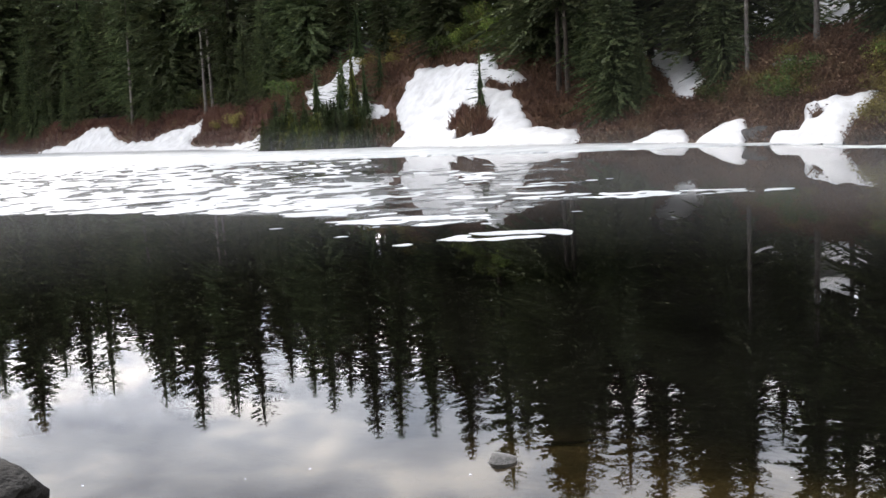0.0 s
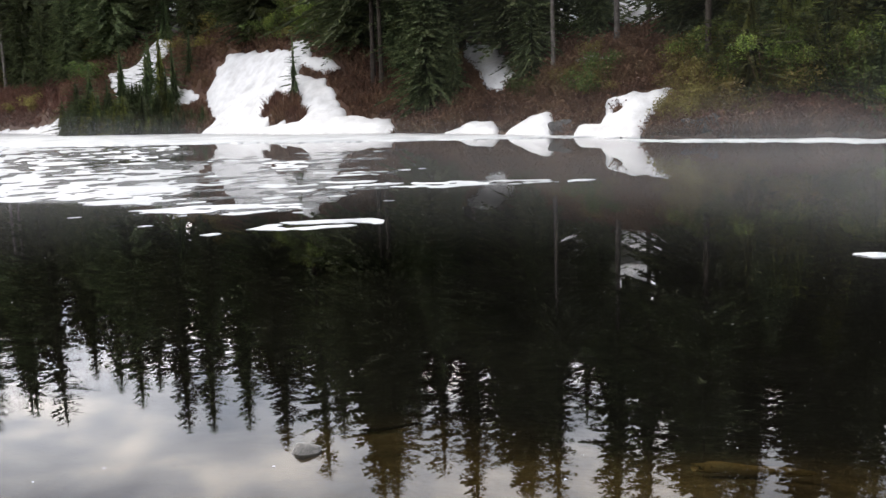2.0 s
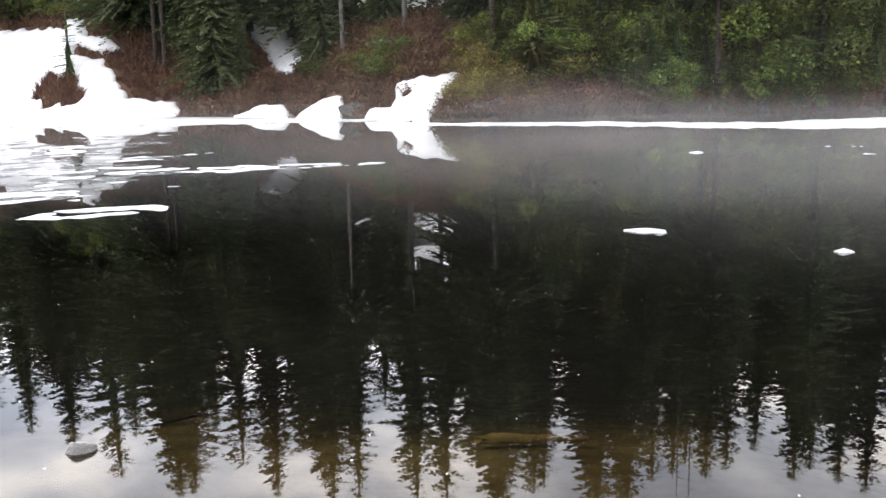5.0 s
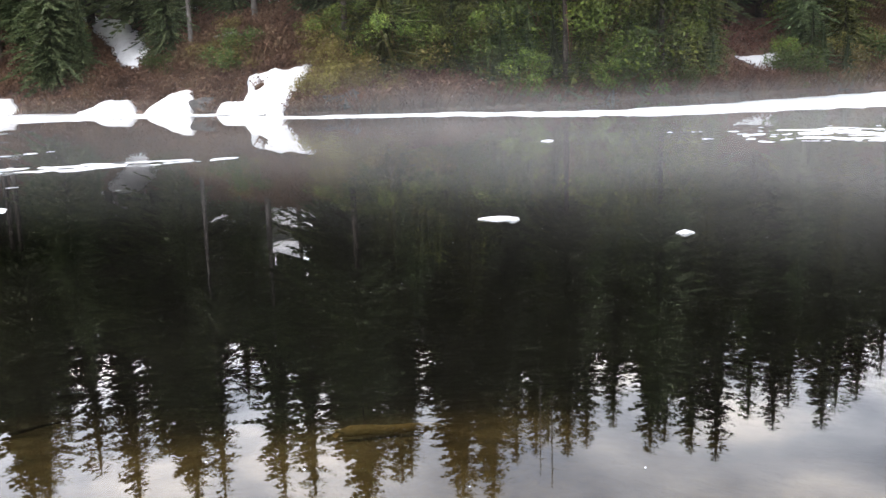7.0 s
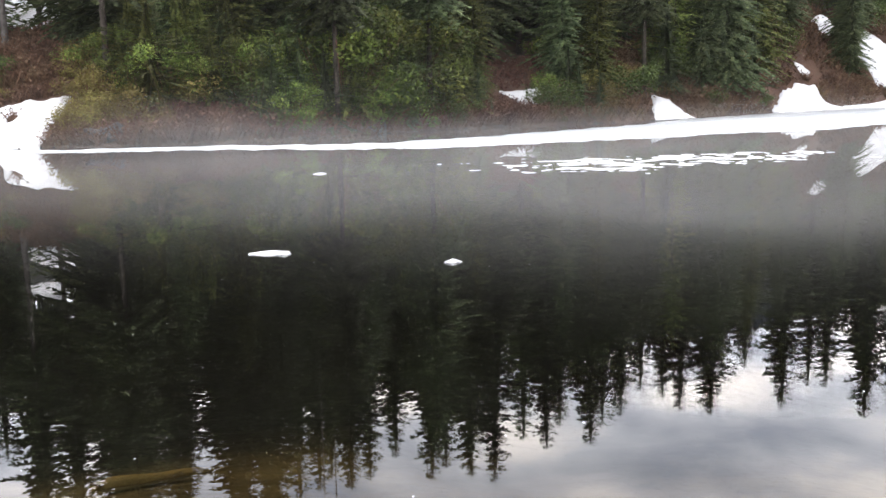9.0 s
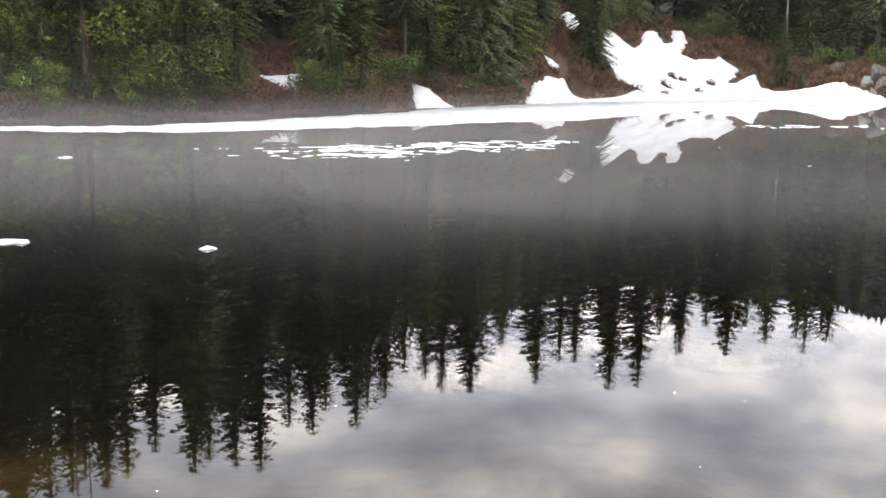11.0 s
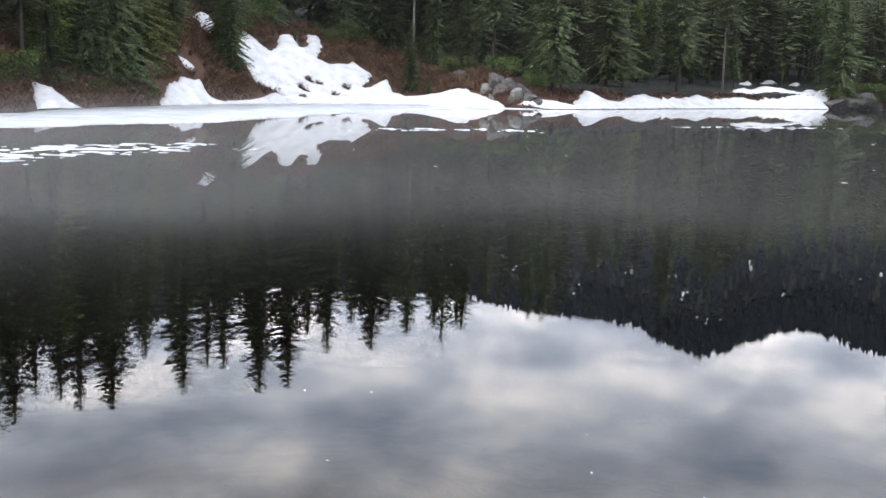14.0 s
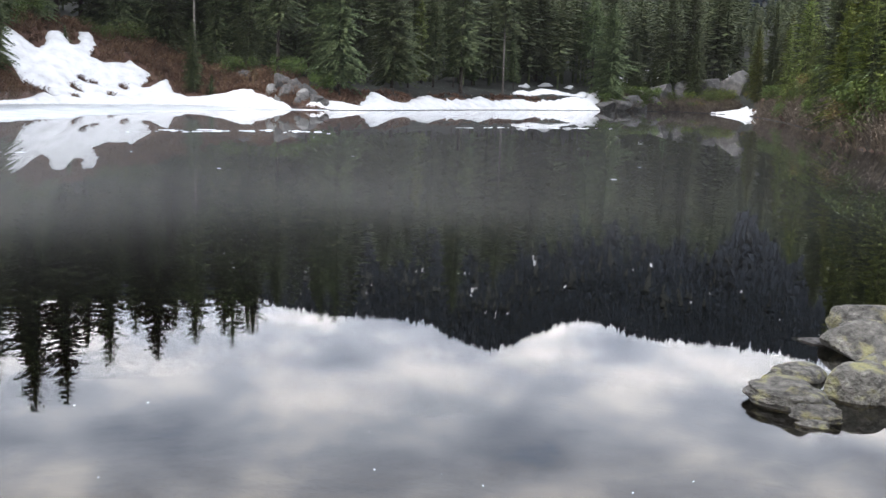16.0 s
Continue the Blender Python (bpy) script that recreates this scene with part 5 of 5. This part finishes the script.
def far_forest():
    """Conifers all over the ridge, in stands of differing height and tone."""
    verts, faces = [], []
    for made in range(20000):
        az = rnd.uniform(46, 128)
        s = (130 if az > 82 else 260) + 600 * rnd.random() ** 0.9
        crest = made % 6 == 0
        if crest:
            az, s = rnd.uniform(76, 118), rnd.uniform(660, 715)
        x, y = plan(az, s)
        if any(abs(az - a) * 0.0175 * (shore_r(a) + s) < w * 1.5 and -26 - t < s - q < t * 0.8 for a, q, w, t in CLEARINGS):
            continue
        stand = noise.noise(Vector((x * 0.012, y * 0.012, 4.0)))
        z, h = ground_z(x, y), rnd.uniform(4.5, 12) * (1 + 0.5 * stand)
        w = h * rnd.uniform(0.17, 0.34)
        if crest:
            h *= rnd.choice((0.7, 0.9, 1.1, 1.3, 1.6))
            w = h * rnd.uniform(0.09, 0.14)
        near = s < 420 and not crest
        if near:
            h, w = h * 0.8, w * 0.8
        for lo, hi, k in ((0.05, 0.4, 1.0), (0.22, 0.55, 0.85), (0.38, 0.7, 0.7), (0.55, 0.85, 0.5), (0.7, 1.0, 0.33)) if near else ((0.05, 0.5, 1.0), (0.3, 0.75, 0.75), (0.55, 1.0, 0.45)):
            b, n = len(verts), 5
            a0, dx, dy = rnd.uniform(0, 6), rnd.uniform(-0.2, 0.2) * w, rnd.uniform(-0.2, 0.2) * w
            for i in range(n):
                a, q = a0 + 6.283 * i / n, w * k * rnd.uniform(0.5, 1.3)
                verts.append((x + dx + q * math.cos(a), y + dy + q * math.sin(a), z + h * lo + h * rnd.uniform(-0.07, 0.07)))
            verts.append((x + dx, y + dy, z + h * hi))
            faces += [(b + i, b + (i + 1) % n, b + n) for i in range(n)]
    tagged(new("hillside_forest", mesh_of("hillside_forest", verts, faces, FAR_HAZE_BLUE)), "dark conifer forest covering a distant ridge", "forest", kind="stuff")


far_forest()


# ---------------------------------------------------------------- rocks
def rock_mesh(name, seed, mat, strata=0.0, sharp=False):
    """A weathered block of unit half-extents: broken planes, rounded edges, pits."""
    r = random.Random(seed)
    planes = [(Vector((r.gauss(0, 1), r.gauss(0, 1), r.gauss(0, 0.8))).normalized(), r.uniform(0.42, 0.66) if sharp else r.uniform(0.55, 0.82)) for _ in range(13 if sharp else 9)]
    bm = bmesh.new()
    bmesh.ops.create_icosphere(bm, subdivisions=4 if sharp else 5, radius=1.0)
    off = Vector((seed * 7.3, seed * 3.1, seed * 1.7))
    for v in bm.verts:
        p = v.co.copy()
        d = 1 + 0.22 * noise.noise(p * 0.9 + off)
        q = p * d
        for nrm, far in planes:
            over = q.dot(nrm) - far
            if over > 0:
                q -= nrm * over * (0.97 if sharp else 0.86)
        q += p * (0.05 * noise.noise(p * 4 + off) + 0.025 * noise.noise(p * 9 + off) - 0.05 * max(0.0, noise.noise(p * 2.5 - off)))
        if not sharp and q.z < 0.1:
            # worn back under the overhanging top
            k = 1 + 0.45 * (q.z - 0.1)
            q.x, q.y = q.x * k, q.y * k
        if strata:
            q *= 1 + strata * math.sin(q.z * 17 + 2 * noise.noise(q * 1.5)) * 0.05
        v.co = q
    for axis in range(3):
        lo, hi = min(v.co[axis] for v in bm.verts), max(v.co[axis] for v in bm.verts)
        for v in bm.verts:
            v.co[axis] = 2 * (v.co[axis] - lo) / (hi - lo) - 1
    me = bpy.data.meshes.new(name)
    bm.to_mesh(me)
    bm.free()
    me.materials.append(mat)
    me.polygons.foreach_set("use_smooth", [True] * len(me.polygons))
    return me


def rock(name, seed, mat, x, y, z, sx, sy, sz, turn, label, group="", strata=0.0, sharp=False):
    """z: its middle; sx, sy, sz: half sizes."""
    ob = new(name, rock_mesh(name, seed, mat, strata, sharp))
    ob.matrix_world = pose(x, y, z, 0, 0, turn) @ Matrix.Diagonal((sx, sy, sz, 1))
    return tagged(ob, label, "rock", group)


NEAR = "boulders in the water by the near shore"
rock("boulder", 1, ROCK, 4.93, -2.03, 0.01, 0.22, 0.14, 0.12, 66, "low layered grey boulder with yellow lichen in still water", NEAR, 1.0)
rock("boulder", 10, ROCK, 4.74, -2.10, -0.01, 0.12, 0.10, 0.075, 60, "flat grey slab leaning on a larger boulder", NEAR, 1.0)
rock("boulder", 11, ROCK, 4.62, -2.06, -0.045, 0.105, 0.085, 0.07, 75, "flat grey slab half under water", NEAR, 1.0)
rock("boulder", 2, ROCK, 5.11, -2.47, 0.02, 0.19, 0.16, 0.17, 70, "grey boulder with greenish lichen in still water", NEAR)
rock("boulder", 3, ROCK, 5.44, -2.26, -0.01, 0.15, 0.11, 0.08, 40, "small grey rock at the waterline", NEAR)
rock("boulder", 4, ROCK, 5.95, -2.86, 0.02, 0.31, 0.22, 0.19, 10, "long grey boulder with pale lichen spots", NEAR)
rock("boulder", 5, ROCK, 6.55, -3.16, 0.02, 0.33, 0.25, 0.17, 130, "rounded grey boulder at the back of the heap", NEAR)
rock("boulder", 6, ROCK, 5.30, -2.74, 0.03, 0.20, 0.20, 0.20, 200, "yellow-lichened boulder beside the near shore", NEAR)
rock("boulder", 9, DARK_ROCK, 6.25, -2.66, -0.03, 0.14, 0.10, 0.06, 200, "flat brown stone awash in the water", NEAR)
rock("boulder", 7, WET_ROCK, -2.0, 3.35, 0.06, 0.50, 0.40, 0.30, 30, "dark wet boulder at the camera's feet")
rock("sunken_rock", 8, PALE_ROCK, 0.19, 4.12, -0.035, 0.074, 0.062, 0.08, 50, "pale stone just breaking the clear water")
for _k, (az, s, w, h) in enumerate(((80.7, 2.2, 0.5, 0.5), (81.2, 2.8, 0.75, 0.8), (81.6, 1.9, 0.6, 0.6), (82.0, 2.6, 0.7, 0.7), (82.4, 1.6, 0.65, 0.55), (82.8, 2.2, 0.8, 0.6), (83.2, 1.3, 0.6, 0.45), (83.6, 0.8, 0.55, 0.35), (81.0, 1.3, 0.4, 0.35), (82.1, 1.0, 0.45, 0.35), (79.2, 4.0, 0.6, 0.5))):
    _x, _y = plan(az, s)
    rock("boulder", 20 + _k, DARK_ROCK if _k % 4 else PALE_ROCK, _x, _y, at(_x, _y, 0.0) + h * 0.25, w * 0.85, w * 0.75, h * 0.95, 40 * _k, "angular grey boulder in a heap on the snowy shore", "boulder heap on the snowy shore", 0.0, True)
for _k, (az, s, w, h) in enumerate(((25.0, 0.5, 0.5, 0.3), (26.0, 0.7, 0.6, 0.35), (27.2, 0.6, 0.5, 0.3), (42.6, 1.0, 0.5, 0.5), (40.0, 0.5, 0.6, 0.4), (17.6, 0.3, 0.5, 0.35))):
    _x, _y = plan(az, s)
    rock("rock_ledge", 40 + _k, DARK_ROCK, _x, _y, at(_x, _y, 0.0) + h * 0.3, w, w * 0.8, h, 33 * _k, "dark mossy rock at the foot of the bushy bank", "rocks at the foot of the bank", 0.0, True)
_x, _y = plan(19.3, 4.9)
rock("rock_outcrop", 71, PALE_ROCK, _x, _y, at(_x, _y, 0.0) + 0.12, 0.62, 0.35, 0.24, -19, "low grey slab showing through the heath")
def fallen_log(label, az, s, length, radius, turn, mat, z=None, slope=0.0):
    """A weathered trunk lying down: tapered, a little bent, with broken ends."""
    n, sides, verts, faces = 9, 8, [], []
    for i in range(n + 1):
        u = i / n
        r = radius * (1 - 0.45 * u) * (0.75 if i in (0, n) else 1)
        for q in range(sides):
            a = 6.2832 * q / sides
            verts.append((length * (u - 0.5) + (0.04 * math.sin(q * 2.4) if i in (0, n) else 0), r * math.cos(a) + 0.05 * length * math.sin(2.6 * u), r * math.sin(a) + 0.012 * math.sin(9 * u)))
    for i in range(n):
        for q in range(sides):
            w = (q + 1) % sides
            faces.append((i * sides + q, i * sides + w, (i + 1) * sides + w, (i + 1) * sides + q))
    faces += [tuple(range(sides)), tuple(n * sides + q for q in range(sides))]
    ob = new("fallen_log", mesh_of("fallen_log", verts, faces, mat, True))
    x, y = plan(az, s)
    ob.matrix_world = pose(x, y, at(x, y, 0.0) + radius * 0.6 if z is None else z, 0, -slope, turn)
    tagged(ob, label, "log")


fallen_log("short bleached log lying on the brown bank", 19.35, 2.35, 0.75, 0.05, 35, PALE_WOOD, None, 30)
fallen_log("waterlogged yellow-brown log on the lake bed", 29.0, 4.28 - shore_r(29.0), 0.46, 0.05, -27, LOG, -0.40)
fallen_log("dark crooked branch sunk in the shallows", 7.2, 4.95 - shore_r(7.2), 0.5, 0.025, 4, BARK, -0.62)
for _k, (az, s, w, h) in enumerate(((99.6, 0.5, 1.5, 1.5), (100.3, 1.0, 1.8, 1.8), (101.1, 1.4, 2.0, 2.2), (101.9, 2.5, 2.0, 2.6), (102.6, 4.0, 2.2, 3.2), (103.4, 5.0, 2.4, 3.4), (104.2, 6.0, 2.4, 3.8), (105.2, 8.0, 2.6, 4.0), (106.3, 11.0, 2.8, 4.8))):
    _x, _y = plan(az, s)
    rock("rock_outcrop", 60 + _k, DARK_ROCK, _x, _y, at(_x, _y, 0.0) + h * 0.05, w * 0.85, w * 0.7, h * 0.48, 50 * _k, "grey rock outcrop beside the inlet", "outcrops beside the inlet", 0.0, True)


# ---------------------------------------------------------------- mist over the water
def mist_sheet(r_azs, radii, top, dens_azs, dens, foot=0.0, crest=0.1):
    """A hanging curtain of thin vapour: bearings and radii of its line, height, density along it, how softly it starts and ends."""
    lo, hi = r_azs[0], r_azs[-1]
    cols, rows_ = 70, 12
    verts, faces, weight = [], [], []
    for i in range(cols + 1):
        az = lo + (hi - lo) * i / cols
        r, a = float(np.interp(az, r_azs, radii)), radians(az)
        r += 0.5 * math.sin(az * 0.31 + radii[0])
        h = top * (0.85 + 0.25 * math.sin(az * 0.17 + radii[0]))
        for k in range(rows_ + 1):
            v = k / rows_
            verts.append((r * math.sin(a), r * math.cos(a), -0.02 + h * v))
            level = (smooth(v / foot) if foot else 1.0) * (1 - smooth((v - crest) / (1 - crest)))
            weight.append(float(np.interp(az, dens_azs, dens)) * level)
    for i in range(cols):
        for k in range(rows_):
            p = i * (rows_ + 1) + k
            faces.append((p, p + rows_ + 1, p + rows_ + 2, p + 1))
    me = mesh_of("mist", verts, faces, MIST)
    att = me.attributes.new("vapour", "FLOAT", "POINT")
    att.data.foreach_set("value", weight)
    tagged(new("mist", me), "thin grey curtain of low lake mist and added haze", "mist", kind="stuff")


def mist_layer(z, top, radii, dens, azs, share):
    """A level veil of vapour over the water: density along the radius times a share for each bearing, ending softly at the shore."""
    verts, faces, weight = [], [], []
    bearings = [-34 + 1.5 * i for i in range(101)]
    steps = [5.0 * 1.07 ** k for k in range(46)]
    for az in bearings:
        a, edge = radians(az), shore_r(az)
        for d in steps:
            d = min(d, edge + 0.5)
            verts.append((d * math.sin(a), d * math.cos(a), z + top * smooth((d - 12) / 25) + 0.05 * math.sin(0.4 * d + az * 0.2)))
            weight.append(float(np.interp(d - float(np.interp(az, MIST_AZ, MIST_SHIFT)), radii, dens)) * float(np.interp(az, azs, share)) * smooth((edge - d) / 6.0))
    n = len(steps)
    for i in range(len(bearings) - 1):
        for k in range(n - 1):
            p = i * n + k
            faces.append((p, p + n, p + n + 1, p + 1))
    me = mesh_of("mist", verts, faces, MIST)
    att = me.attributes.new("vapour", "FLOAT", "POINT")
    att.data.foreach_set("value", weight)
    tagged(new("mist", me), "level veil of thin grey mist over the lake", "mist", kind="stuff")


# how much farther out than usual the mist begins, by bearing
MIST_AZ, MIST_SHIFT = [10, 20, 26, 36, 44, 56, 70, 85, 100], [3.0, 2, 0.9, 0.2, 0, -0.9, -1.0, -0.8, 0]
DA = [-34, -12, -2, 8, 16, 22, 30, 36, 44, 54, 66, 80, 96, 112]
SHARE = [.22, .20, .13, .17, .22, .24, .26, .38, .45, .43, .35, .20, .12, .04]
mist_layer(0.10, 0.20, [6.2, 8.2, 9.6, 10.4, 12, 15, 20, 28, 50], [0, .014, .02, .06, .15, .17, .15, .13, .11], DA, SHARE)
mist_layer(0.26, 0.40, [9.2, 10.0, 11.4, 13.5, 17, 24, 40], [0, .05, .12, .14, .12, .10, .08], DA, SHARE)
mist_sheet([23, 26, 30, 36, 44, 52], [31.2, 30.4, 30.0, 29.8, 31.0, 33.0], 3.0, [23, 26, 29, 32, 36, 40, 46, 52], [0, .06, .13, .10, .03, .02, .02, 0], 0, 0.05)
mist_sheet([-32, -10, 2, 22, 30, 45, 56, 66, 78], [80, 54, 41, 30.5, 28.6, 30.2, 36, 45, 53], 1.9, [-32, 2, 14, 24, 28, 33, 40, 48, 56, 78], [.08, .04, .04, .03, .03, .04, .04, .03, .03, .02])
# tall veil added as haze, to lift the dark tones of the trees
mist_sheet([6, 16, 22, 30, 45, 60, 67, 76, 84, 91, 99, 106, 110, 114], [42.5, 34, 31, 29.5, 33, 42, 51, 58, 56.5, 68, 86, 90, 56, 32], 22, [6, 14, 24, 34, 48, 60, 75, 95, 114], [0, .006, .008, .010, .010, .010, .011, .012, .012], 0, 0.3)


# ---------------------------------------------------------------- flecks on the water
def flecks():
    verts, faces = [], []
    for _ in range(150):
        az, r = rnd.uniform(-28, 116), 2.6 + 9 * rnd.random() ** 1.3
        x, y, q = r * math.sin(radians(az)), r * math.cos(radians(az)), rnd.uniform(0.0015, 0.005) * (1 + r * 0.06)
        k = len(verts)
        for i in range(5):
            a = 1.2566 * i + rnd.uniform(-0.4, 0.4)
            verts.append((x + q * math.cos(a) * rnd.uniform(0.6, 1.6), y + q * math.sin(a), 0.003))
        faces.append((k, k + 1, k + 2, k + 3, k + 4))
    tagged(new("foam_flecks", mesh_of("foam_flecks", verts, faces, ICE)), "tiny pale specks floating on the still water", "foam", kind="stuff")


flecks()
